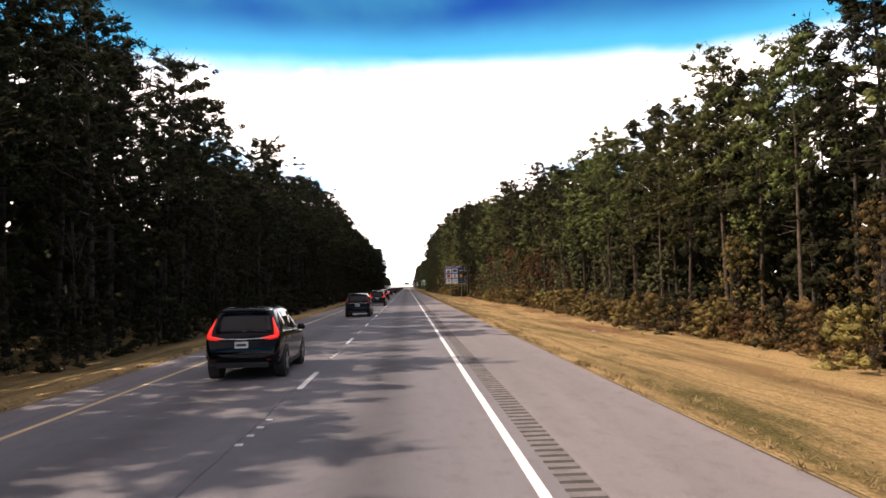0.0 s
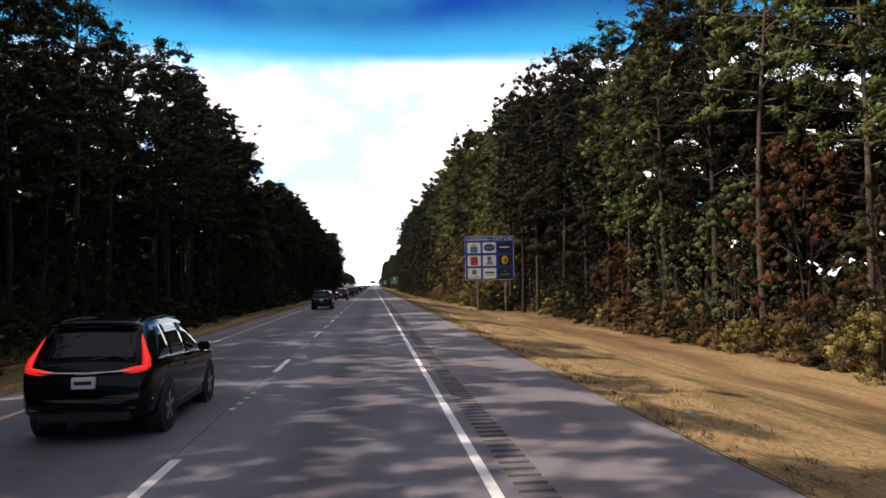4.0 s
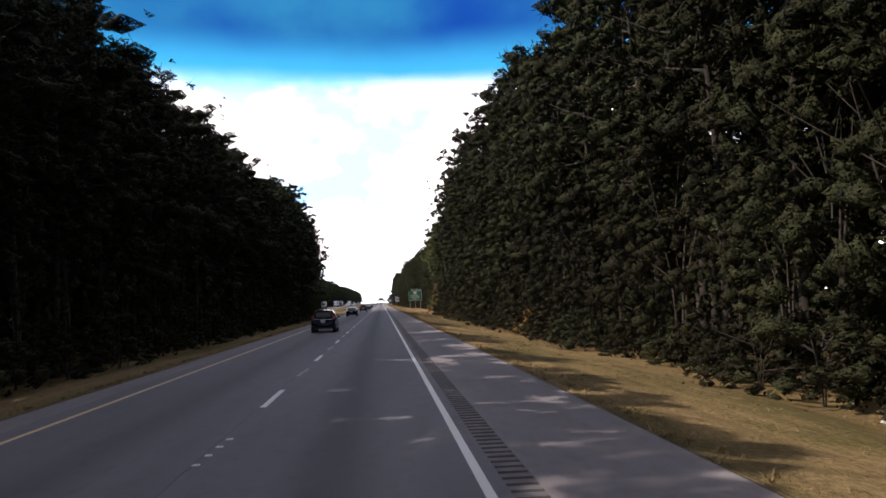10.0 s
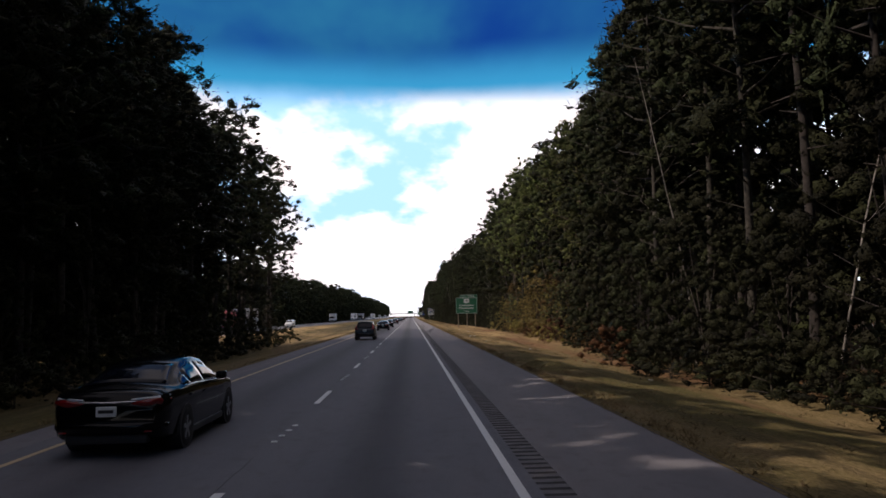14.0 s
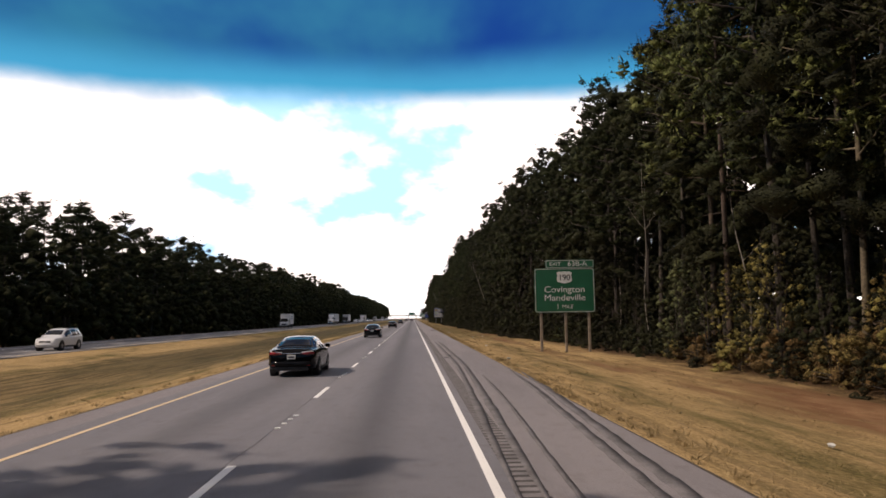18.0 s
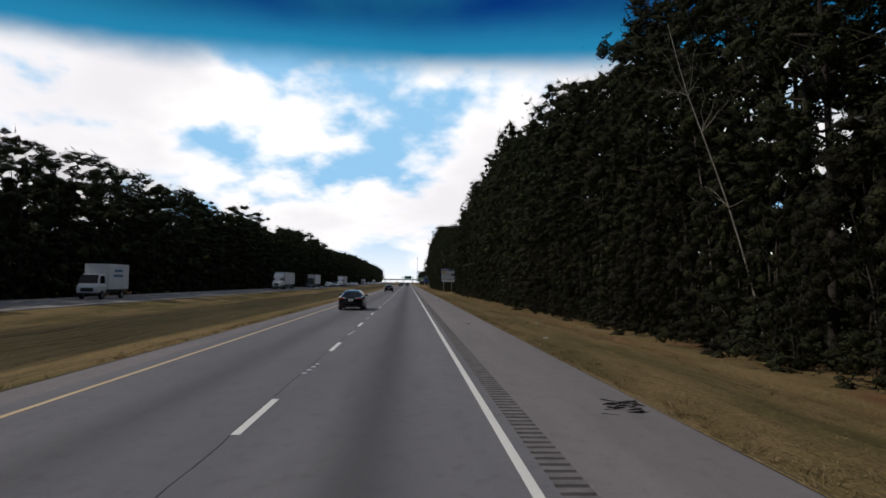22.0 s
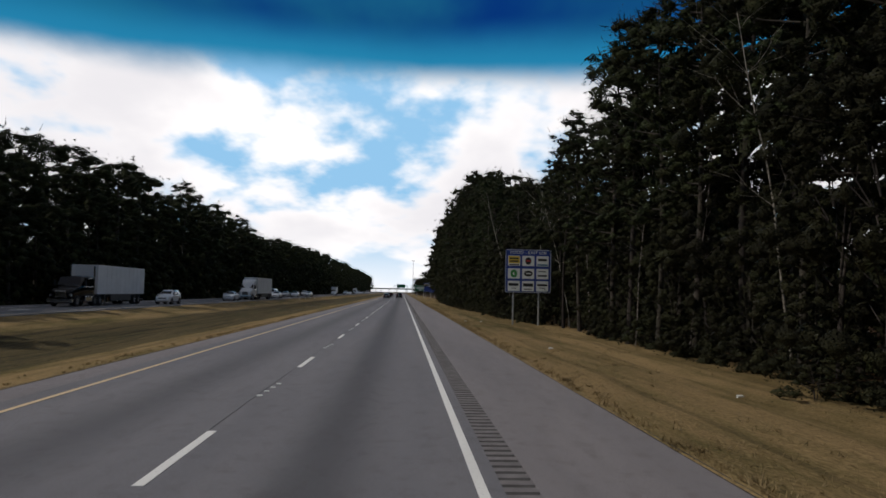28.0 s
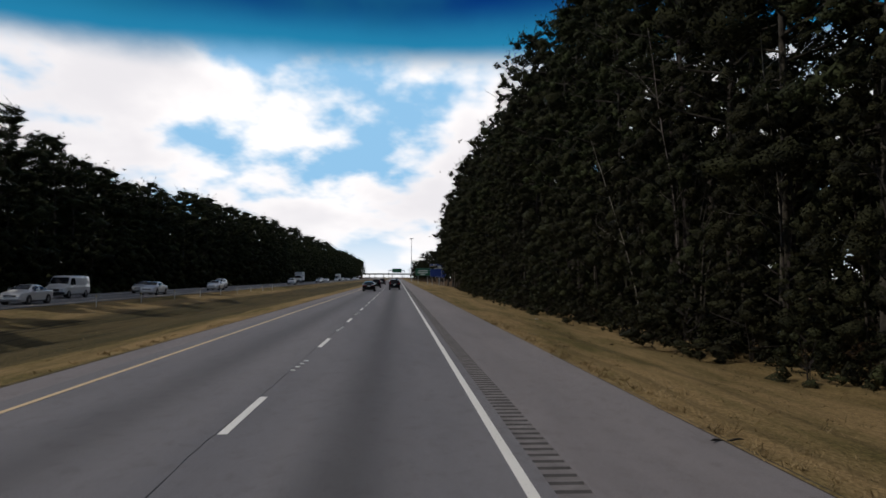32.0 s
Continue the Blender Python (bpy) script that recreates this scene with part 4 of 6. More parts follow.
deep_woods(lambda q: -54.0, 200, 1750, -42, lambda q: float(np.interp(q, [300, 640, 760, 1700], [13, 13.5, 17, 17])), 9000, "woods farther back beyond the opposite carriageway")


def grass_tufts(count, spans, label):
    """Dry grass blades along the verges."""
    pts = []
    for x0, x1, y0, y1, share in spans:
        n = int(count * share)
        pts.append(np.stack([rng.uniform(x0, x1, n), rng.uniform(y0, y1, n), np.zeros(n)], 1))
    c = np.concatenate(pts)
    c[:, 2] = [ground_z(q) + 0.02 for q in c[:, 0]]
    cc = np.repeat(c, 4, 0)
    n = len(cc)
    base = cc + np.stack([rng.normal(size=n) * 0.07, rng.normal(size=n) * 0.07, np.zeros(n)], 1)
    lean = rng.normal(size=(n, 2)) * 0.10
    tall = rng.uniform(0.02, 0.07, n)
    tip = base + np.stack([lean[:, 0], lean[:, 1], tall], 1)
    w = rng.uniform(0, 6.28, n)
    side = np.stack([np.cos(w), np.sin(w), np.zeros(n)], 1) * 0.008
    v = np.stack([base - side, base + side, tip], 1).reshape(-1, 3)
    ob = new("grass", raw_mesh("grass", v, np.arange(len(v)).reshape(-1, 3), STRAW))
    tagged(ob, label, "grass", kind="stuff")


grass_tufts(28000, [(3.15, 4.6, -10, 900, 0.34), (4.6, 12.5, -10, 900, 0.42), (-11.5, -8.95, -10, 900, 0.14), (-24, -11.5, 420, 900, 0.10)], "short dry straw-coloured grass on the verges")


def edge_clumps(count, label):
    """Pale ragged clumps of dead grass along the broken edge of the pavement."""
    right = rng.random(count) < 0.7
    c = np.zeros((count, 3))
    c[:, 0] = np.where(right, 3.0 + np.abs(rng.normal(size=count)) * 0.35, -8.9 - np.abs(rng.normal(size=count)) * 0.3)
    c[:, 1] = rng.uniform(-12, 880, count)
    c[:, 2] = [ground_z(q) + 0.01 for q in c[:, 0]]
    size = rng.uniform(0.6, 1.5, count)
    cc, ss = np.repeat(c, 16, 0), np.repeat(size, 16)
    n = len(cc)
    base = cc + np.stack([rng.normal(size=n) * 0.05 * ss, rng.normal(size=n) * 0.09 * ss, np.zeros(n)], 1)
    tip = base + np.stack([rng.normal(size=n) * 0.07 * ss, rng.normal(size=n) * 0.07 * ss, rng.uniform(0.03, 0.11, n) * ss], 1)
    w = rng.uniform(0, 6.28, n)
    side = np.stack([np.cos(w), np.sin(w), np.zeros(n)], 1) * 0.010
    v = np.stack([base - side, base + side, tip], 1).reshape(-1, 3)
    tagged(new("grass", raw_mesh("grass_clumps", v, np.arange(len(v)).reshape(-1, 3), STRAW)), label, "grass", kind="stuff")


edge_clumps(5200, "pale clumps of dead grass along the pavement edge")


def weed_clumps(count, label):
    """Darker tussocks and trodden weeds standing in patches on the verge and the open median."""
    c = np.zeros((count * 3, 3))
    c[:, 1] = rng.uniform(-12, 890, count * 3)
    c[:, 0] = rng.uniform(3.6, 12.8, count * 3)
    far = (rng.random(count * 3) < 0.25) & (c[:, 1] > 470)
    c[far, 0] = rng.uniform(-23.5, -9.4, int(far.sum()))
    keep = np.array([noise.noise(Vector((q[0] * 0.5, q[1] * 0.07, 5))) for q in c]) + rng.normal(size=len(c)) * 0.2 > np.where(c[:, 1] < 220, 0.4, 0.05)
    c = rng.permutation(c[keep])[:count]
    c[:, 2] = [ground_z(q) + 0.01 for q in c[:, 0]]
    size = rng.uniform(0.7, 1.7, len(c))
    cc, ss = np.repeat(c, 11, 0), np.repeat(size, 11)
    n = len(cc)
    base = cc + np.stack([rng.normal(size=n) * 0.07 * ss, rng.normal(size=n) * 0.09 * ss, np.zeros(n)], 1)
    tip = base + np.stack([rng.normal(size=n) * 0.09 * ss, rng.normal(size=n) * 0.09 * ss, rng.uniform(0.03, 0.08, n) * ss], 1)
    w = rng.uniform(0, 6.28, n)
    side = np.stack([np.cos(w), np.sin(w), np.zeros(n)], 1) * 0.009
    v = np.stack([base - side, base + side, tip], 1).reshape(-1, 3)
    tagged(new("weeds", raw_mesh("weeds", v, np.arange(len(v)).reshape(-1, 3), WEED)), label, "grass", kind="stuff")


weed_clumps(6500, "brown and olive weed tussocks scattered over the mown verge")

# ---- signs ----


def lettering(text, size, mat, parent, m, label="", squeeze=1.0, name="lettering"):
    """Raised flat letters in the built-in font, as a mesh."""
    cu = bpy.data.curves.new("letters", "FONT")
    cu.body, cu.size, cu.align_x, cu.align_y = text, size, "CENTER", "CENTER"
    cu.extrude = 0.003
    cu.offset = 0.001 * size
    tmp = bpy.data.objects.new("letters", cu)
    me = bpy.data.meshes.new_from_object(tmp)
    bpy.data.objects.remove(tmp)
    bpy.data.curves.remove(cu)
    me.materials.clear()
    me.materials.append(mat)
    return part(name, me, None, parent, label, at=m @ Matrix.Diagonal((squeeze, 1, 1, 1)))


def rounded(w, h, r, depth, n=5):
    """An upright panel with rounded corners, facing -y."""
    pts = []
    for cx, cz, a0 in ((w / 2 - r, h / 2 - r, 0), (-w / 2 + r, h / 2 - r, 90), (-w / 2 + r, -h / 2 + r, 180), (w / 2 - r, -h / 2 + r, 270)):
        for k in range(n + 1):
            a = radians(a0 + 90 * k / n)
            pts.append((cx + r * math.cos(a), cz + r * math.sin(a)))
    bm = bmesh.new()
    front = [bm.verts.new((x, 0, z)) for x, z in pts]
    back = [bm.verts.new((x, depth, z)) for x, z in pts]
    bm.faces.new(front)
    bm.faces.new(back[::-1])
    for i in range(len(pts)):
        j = (i + 1) % len(pts)
        bm.faces.new((front[j], front[i], back[i], back[j]))
    bmesh.ops.recalc_face_normals(bm, faces=bm.faces[:])
    return bm


def rim(w, h, r, t, n=5):
    """The white border line of a sign, a flat ring."""
    outer, inner = [], []
    for q, (ww, hh, rr) in ((outer, (w, h, r)), (inner, (w - 2 * t, h - 2 * t, max(0.01, r - t)))):
        for cx, cz, a0 in ((ww / 2 - rr, hh / 2 - rr, 0), (-ww / 2 + rr, hh / 2 - rr, 90), (-ww / 2 + rr, -hh / 2 + rr, 180), (ww / 2 - rr, -hh / 2 + rr, 270)):
            for k in range(n + 1):
                a = radians(a0 + 90 * k / n)
                q.append((cx + rr * math.cos(a), cz + rr * math.sin(a)))
    bm = bmesh.new()
    o = [bm.verts.new((x, 0, z)) for x, z in outer]
    i = [bm.verts.new((x, 0, z)) for x, z in inner]
    for k in range(len(o)):
        j = (k + 1) % len(o)
        bm.faces.new((o[k], o[j], i[j], i[k]))
    bmesh.ops.solidify(bm, geom=bm.faces[:], thickness=0.004)
    return bm




def shield_outline(w, h):
    """The US route shield as a flat plate."""
    half = [(0.0, 0.5), (0.18, 0.46), (0.33, 0.5), (0.5, 0.36), (0.44, 0.18), (0.47, -0.02), (0.5, -0.2), (0.42, -0.36), (0.2, -0.42), (0.0, -0.5)]
    pts = half + [(-x, z) for x, z in half[-2:0:-1]]
    bm = bmesh.new()
    f = bm.faces.new([bm.verts.new((x * w, 0, z * h)) for x, z in pts])
    bmesh.ops.recalc_face_normals(bm, faces=[f])
    r = bmesh.ops.extrude_face_region(bm, geom=[f])
    bmesh.ops.translate(bm, verts=[v for v in r["geom"] if isinstance(v, bmesh.types.BMVert)], vec=(0, 0.006, 0))
    bmesh.ops.recalc_face_normals(bm, faces=bm.faces[:])
    return bm


def exit_sign(x, y, z0):
    e = new("exit_sign")
    w, h = 4.90, 3.62
    panel = part("panel", rounded(w, h, 0.22, 0.05), GREEN_SIGN, e, at=pose(0, 0, z0 + h / 2))
    part("border", rim(w - 0.06, h - 0.06, 0.2, 0.06), SIGN_WHITE, panel, at=pose(0, -0.006, 0))
    tab = part("exit_tab", rounded(3.95, 0.68, 0.1, 0.05), GREEN_SIGN, e, "green exit number tab", at=pose(0.47, 0, z0 + h + 0.345))
    part("border", rim(3.89, 0.62, 0.1, 0.05), SIGN_WHITE, tab, at=pose(0, -0.006, 0))
    lettering("EXIT", 0.40, SIGN_WHITE, tab, pose(-1.2, -0.008, 0, 90), "white word EXIT", 1.15)
    lettering("63B-A", 0.56, SIGN_WHITE, tab, pose(0.62, -0.008, 0.0, 90), "white exit number", 1.12)
    sh = part("route_shield", shield_outline(1.28, 1.02), SIGN_WHITE, panel, "white route shield", at=pose(0.0, -0.014, 1.05))
    lettering("190", 0.66, SIGN_BLACK, sh, pose(0, -0.006, -0.02, 90), "black route number", 1.0)
    lettering("Covington", 0.72, SIGN_WHITE, panel, pose(0.0, -0.008, 0.06, 90), "white place name", 1.10)
    lettering("Mandeville", 0.72, SIGN_WHITE, panel, pose(0.0, -0.008, -0.62, 90), "white place name", 1.10)
    lettering("1", 0.62, SIGN_WHITE, panel, pose(-0.58, -0.008, -1.32, 90), "white numeral")
    lettering("MILE", 0.42, SIGN_WHITE, panel, pose(0.22, -0.008, -1.34, 90), "white word MILE", 1.1)
    for px in (-1.95, 0.05, 1.95):
        gz = ground_z(x + px) - 0.3
        part("post", box(px - 0.10, px + 0.10, 0.06, 0.24, gz, z0 + h - 0.1, 0.012, 1), TIMBER, e, "weathered square timber post")
    for q in (0.5, h - 0.5):
        part("stringer", box(-2.2, 2.2, 0.05, 0.11, z0 + q - 0.05, z0 + q + 0.05), STEEL, e)
    e.matrix_basis = pose(x, y, 0, 0, 0, -3)
    tagged(e, "green motorway exit sign on three weathered timber posts", "road sign", "roadside signs")


def plaque(parent, x, z, w, h, ground, art):
    """One service plaque with its emblem in plain shapes."""
    p = part("plaque", rounded(w, h, 0.03, 0.012), ground, parent, at=pose(x, -0.016, z))
    for kind, mat, a, b, c, d in art:
        if kind == "bar":
            part("emblem", box(a * w, b * w, -0.006, -0.001, c * h, d * h), mat, p)
        else:
            bm = bmesh.new()
            bmesh.ops.create_circle(bm, cap_ends=True, segments=20, radius=1, matrix=Matrix.Translation((a * w, -0.005, c * h)) @ Matrix.Rotation(radians(90), 4, "X") @ Matrix.Diagonal((b * w, d * h, 1, 1)))
            bmesh.ops.solidify(bm, geom=bm.faces[:], thickness=0.003)
            part("emblem", bm, mat, p)


def service_sign(x, y, z0, w, h, arts, label, post_x, post_mat, title):
    e = new("service_sign")
    panel = part("panel", rounded(w, h, 0.16, 0.04), BLUE_SIGN, e, at=pose(0, 0, z0 + h / 2))
    part("border", rim(w - 0.05, h - 0.05, 0.14, 0.05), SIGN_WHITE, panel, at=pose(0, -0.006, 0))
    if isinstance(title, str):
        lettering(title, 0.098 * h, SIGN_WHITE, panel, pose(0, -0.008, h * 0.425, 90), "white heading letters", 1.12)
    else:
        # heading that cannot be made out: plain bars
        for a, b in title:
            part("heading_bar", box(a * w, b * w, -0.008, -0.002, h * 0.405, h * 0.45), SIGN_WHITE, panel)
    cols, rows_ = (-0.31, 0.0, 0.31), (0.235, -0.06, -0.345)
    for i, art in enumerate(arts):
        r, c = divmod(i, 3)
        plaque(panel, cols[c] * w, rows_[r] * h, w * 0.265, h * 0.235, art[0], art[1])
    for px in post_x:
        part("post", box(px - 0.07, px + 0.07, 0.05, 0.19, ground_z(x + px) - 0.3, z0 + h - 0.15, 0.01, 1), post_mat, e, "square sign post")
    e.matrix_basis = pose(x, y, 0, 0, 0, -3)
    tagged(e, label, "road sign", "roadside signs")


W, K = SIGN_WHITE, SIGN_BLACK
lodging = [
    (W, [("bar", SIGN_TEAL, -0.28, 0.28, -0.45, 0.1), ("disc", SIGN_GOLD, 0.0, 0.2, 0.22, 0.2)]),
    (W, [("disc", K, 0.0, 0.44, 0.0, 0.34), ("bar", SIGN_TEAL, -0.36, 0.36, -0.1, 0.12)]),
    (SIGN_BLACK, [("bar", W, -0.36, 0.36, -0.02, 0.08)]),
    (W, [("bar", SIGN_RED, -0.28, 0.28, -0.40, 0.42), ("bar", SIGN_GOLD, -0.2, 0.2, -0.3, -0.22)]),
    (W, [("disc", SIGN_TEAL, 0.0, 0.18, 0.2, 0.22), ("bar", K, -0.2, 0.2, -0.18, -0.06), ("bar", K, -0.3, 0.3, -0.36, -0.26)]),
    (SIGN_BLACK, [("disc", SIGN_GOLD, 0.0, 0.24, 0.05, 0.40), ("disc", SIGN_RED, 0.05, 0.12, 0.0, 0.24)]),
    (W, [("bar", SIGN_LEAF, -0.18, 0.18, -0.1, 0.36), ("bar", SIGN_LEAF, -0.38, 0.38, -0.36, -0.28)]),
    (W, [("bar", K, -0.38, 0.38, 0.02, 0.16), ("bar", SIGN_TEAL, -0.3, 0.3, -0.16, -0.10)]),
    (SIGN_BLACK, [("bar", SIGN_LEAF, -0.06, 0.06, 0.12, 0.3), ("bar", SIGN_LEAF, -0.36, 0.36, -0.2, -0.06)]),
]
food = [
    (W, [("bar", SIGN_GOLD, -0.46, 0.46, -0.25, 0.45), ("bar", K, -0.36, 0.36, 0.15, 0.3), ("bar", K, -0.36, 0.36, -0.12, 0.03), ("bar", K, -0.42, 0.42, -0.44, -0.34)]),
    (W, [("disc", K, 0.0, 0.26, 0.0, 0.36), ("bar", SIGN_RED, -0.18, 0.18, -0.06, 0.08)]),
    (W, [("bar", K, -0.36, 0.36, 0.0, 0.24), ("bar", SIGN_TEAL, -0.42, 0.42, -0.44, -0.3)]),
    (W, [("disc", SIGN_LEAF, 0.0, 0.28, 0.0, 0.40), ("disc", W, 0.0, 0.1, 0.0, 0.14)]),
    (W, [("disc", K, 0.02, 0.36, 0.02, 0.28), ("bar", W, -0.2, 0.24, -0.04, 0.08)]),
    (W, [("bar", K, -0.3, 0.3, 0.2, 0.28), ("bar", K, -0.38, 0.38, -0.26, -0.1)]),
    (W, [("bar", K, -0.42, 0.38, 0.0, 0.26), ("bar", K, -0.2, 0.2, -0.26, -0.2)]),
    (W, [("bar", K, -0.4, 0.42, -0.04, 0.26), ("bar", K, -0.3, 0.3, -0.34, -0.26)]),
    (W, [("bar", K, -0.4, 0.4, 0.02, 0.22), ("bar", K, -0.22, 0.22, -0.2, -0.14)]),
]
exit_sign(11.42, 526.7, 2.38)
service_sign(10.45, 163.5, 2.35, 4.97, 4.45, lodging, "blue lodging services sign with nine plaques on two posts", (-1.25, 1.55), TIMBER, "LODGING - EXIT 63B")
service_sign(11.15, 805.4, 2.28, 4.42, 4.18, food, "blue food services sign with nine plaques on two posts", (-1.4, 1.05), STEEL, "FOOD - EXIT 63B")
service_sign(11.4, 1088, 2.3, 4.0, 4.2, food[:3], "distant blue services sign with white plaques", (-1.2, 1.2), STEEL, [(-0.26, -0.06), (0.0, 0.12)])
service_sign(15.2, 1120, 2.0, 3.4, 4.0, lodging[:3], "distant blue services sign half hidden by trees", (-1.0, 1.0), STEEL, [(-0.26, -0.06), (0.0, 0.12)])


def far_exit_sign(x, y):
    e = new("exit_sign")
    p = part("panel", rounded(6.2, 3.2, 0.2, 0.05), GREEN_SIGN, e, at=pose(0, 0, 4.3))
    part("border", rim(6.1, 3.1, 0.2, 0.09), SIGN_WHITE, p, at=pose(0, -0.006, 0))
    for a, b, c in ((-2.0, 2.0, 0.5), (-2.2, 2.2, -0.3), (-1.0, 1.0, -1.0)):
        part("heading_bar", box(a, b, -0.008, -0.002, c - 0.18, c + 0.18), SIGN_WHITE, p)
    for px in (-2, 2):
        part("post", box(px - 0.1, px + 0.1, 0.06, 0.26, -1.2, 5.6), STEEL, e)
    e.matrix_basis = pose(x, y, 0)
    tagged(e, "distant green exit sign on two steel posts", "road sign", "roadside signs")


far_exit_sign(9.2, 1150)


def mast_light():
    """A high mast with a ring of lamps beyond the exit."""
    e = new("mast_light")
    v, f = tube([(0, 0, -1), (0, 0, 10), (0, 0, 26)], [0.30, 0.22, 0.12], 10)
    part("pole", raw_mesh("pole", v, f, STEEL, True), None, e)
    for k in range(6):
        a = k * math.pi / 3
        part("lamp_head", box(math.cos(a) * 0.9 - 0.3, math.cos(a) * 0.9 + 0.3, math.sin(a) * 0.9 - 0.2, math.sin(a) * 0.9 + 0.2, 25.6, 25.9, 0.04, 1), STEEL, e)
    part("ring", box(-0.9, 0.9, -0.05, 0.05, 25.85, 25.95), STEEL, e)
    e.matrix_basis = pose(7.0, 1292, 0)
    tagged(e, "tall slender steel high-mast lamp past the exit", "street lamp")


mast_light()


def overpass():
    e = new("overpass")
    yb = 2050
    part("deck", box(-120, 120, yb, yb + 12, 5.6, 7.0, 0.05, 1), CONCRETE, e, "pale concrete bridge deck")
    for s in (yb, yb + 11.6):
        part("parapet", box(-120, 120, s, s + 0.4, 7.0, 8.0), CONCRETE, e)
    for px in (-48, -39, -24.5, -10.5, 6.0, 20):
        part("pier", box(px - 0.7, px + 0.7, yb + 3, yb + 9, -1.2, 5.6, 0.05, 1), CONCRETE, e)
    tagged(e, "pale concrete road bridge crossing far ahead", "bridge")
    g2 = new("sign_gantry")
    for px in (-9.5, 4.5):
        part("post", box(px - 0.2, px + 0.2, 1500, 1500.4, -1.2, 8.2), STEEL, g2)
    part("beam", box(-9.7, 4.7, 1500, 1500.4, 7.6, 8.2), STEEL, g2)
    part("panel", box(-6.5, 2.0, 1499.8, 1499.95, 6.0, 9.6), GREEN_SIGN, g2, "dark green overhead sign panel")
    tagged(g2, "overhead sign gantry spanning the carriageway far ahead", "sign gantry")


overpass()

# ---- vehicles, all built with the tail at -y and the nose at +y ----


def loft(stations, mat, name):
    """A body skin through cross sections (y, list of (half width, z) from sill to roof centre)."""
    def eased(run):
        """Cuts the corners of a line of points."""
        out = [run[0]]
        for a, b in zip(run[:-1], run[1:]):
            out += [a * 0.78 + b * 0.22, a * 0.22 + b * 0.78]
        return out + [run[-1]]

    rings = [np.array([(w, y, z) for w, z in eased([np.array(p) for p in sec])]) for y, sec in stations]
    stations = [(r[0, 1], [(p[0], p[2]) for p in r]) for r in eased(rings)]
    n = len(stations[0][1])
    ring = 2 * n
    verts, faces = [], []
    for y, sec in stations:
        verts += [(w, y, z) for w, z in sec] + [(-w, y, z) for w, z in sec[::-1]]
    for i in range(len(stations) - 1):
        a, b = i * ring, (i + 1) * ring
        faces += [(a + k, a + (k + 1) % ring, b + (k + 1) % ring, b + k) for k in range(ring)]
    bm = bmesh.new()
    vs = [bm.verts.new(v) for v in verts]
    for f in faces:
        bm.faces.new([vs[k] for k in f])
    bm.faces.new(vs[:ring])
    bm.faces.new(vs[-ring:][::-1])
    bmesh.ops.remove_doubles(bm, verts=bm.verts[:], dist=0.002)
    bmesh.ops.recalc_face_normals(bm, faces=bm.faces[:])
    for f in bm.faces:
        f.smooth = True
    me = bpy.data.meshes.new(name)
    bm.to_mesh(me)
    bm.free()
    me.set_sharp_from_angle(angle=radians(50))
    me.materials.append(mat)
    return me


def section(sill, belt, roof, w_sill, w_belt, w_roof):
    """Sill, flank, belt line, glasshouse and roof of one cross section."""
    mid = (sill + belt) / 2
    return [(w_sill * 0.9, sill), (w_sill, sill + 0.08), (w_belt * 1.0, mid), (w_belt, belt - 0.08), (w_belt * 0.965, belt),
            (w_roof + (w_belt - w_roof) * 0.45, belt + (roof - belt) * 0.55), (w_roof, roof - 0.07 * (roof > belt + 0.1)), (w_roof * 0.82, roof - 0.01), (0.0, roof + 0.015)]


def wheel_meshes(r, w):
    def lathe(prof, mat, name, n=22):
        verts, faces = [], []
        for k in range(n):
            a = 2 * math.pi * k / n
            verts += [(x, q * math.cos(a), q * math.sin(a)) for x, q in prof]
        m = len(prof)
        for k in range(n):
            o, p = k * m, ((k + 1) % n) * m
            faces += [(o + i, o + i + 1, p + i + 1, p + i) for i in range(m - 1)]
        return raw_mesh(name, verts, faces, mat, True)

    tyre = lathe([(-w / 2, r * 0.62), (-w / 2, r * 0.9), (-w * 0.36, r), (w * 0.36, r), (w / 2, r * 0.9), (w / 2, r * 0.62)], RUBBER, "tyre")
    bm = bmesh.new()
    for k in range(5):
        s = box(-0.02, 0.02, -r * 0.10, r * 0.10, 0, r * 0.62)
        me = bpy.data.meshes.new("t")
        s.to_mesh(me)
        s.free()
        me.transform(Matrix.Translation((w * 0.40, 0, 0)) @ Matrix.Rotation(2 * math.pi * k / 5, 4, "X"))
        bm.from_mesh(me)
        me.transform(Matrix.Translation((-w * 0.80, 0, 0)))
        bm.from_mesh(me)
        bpy.data.meshes.remove(me)
    bmesh.ops.create_cone(bm, cap_ends=True, segments=18, radius1=r * 0.2, radius2=r * 0.2, depth=w * 0.9, matrix=Matrix.Rotation(radians(90), 4, "Y"))
    bmesh.ops.create_cone(bm, cap_ends=True, segments=20, radius1=r * 0.64, radius2=r * 0.64, depth=w * 0.5, matrix=Matrix.Rotation(radians(90), 4, "Y"))
    rim_me = bpy.data.meshes.new("rim")
    bm.to_mesh(rim_me)
    bm.free()
    rim_me.materials.append(RIM)
    return tyre, rim_me


WHEEL_CACHE = {}


def wheel(parent, x, y, r=0.34, w=0.22):
    if (r, w) not in WHEEL_CACHE:
        WHEEL_CACHE[(r, w)] = wheel_meshes(r, w)
    t, q = WHEEL_CACHE[(r, w)]
    h = part("wheel", t, None, parent, at=pose(x, y, r))
    part("rim", q, None, h, "spoked alloy rim")


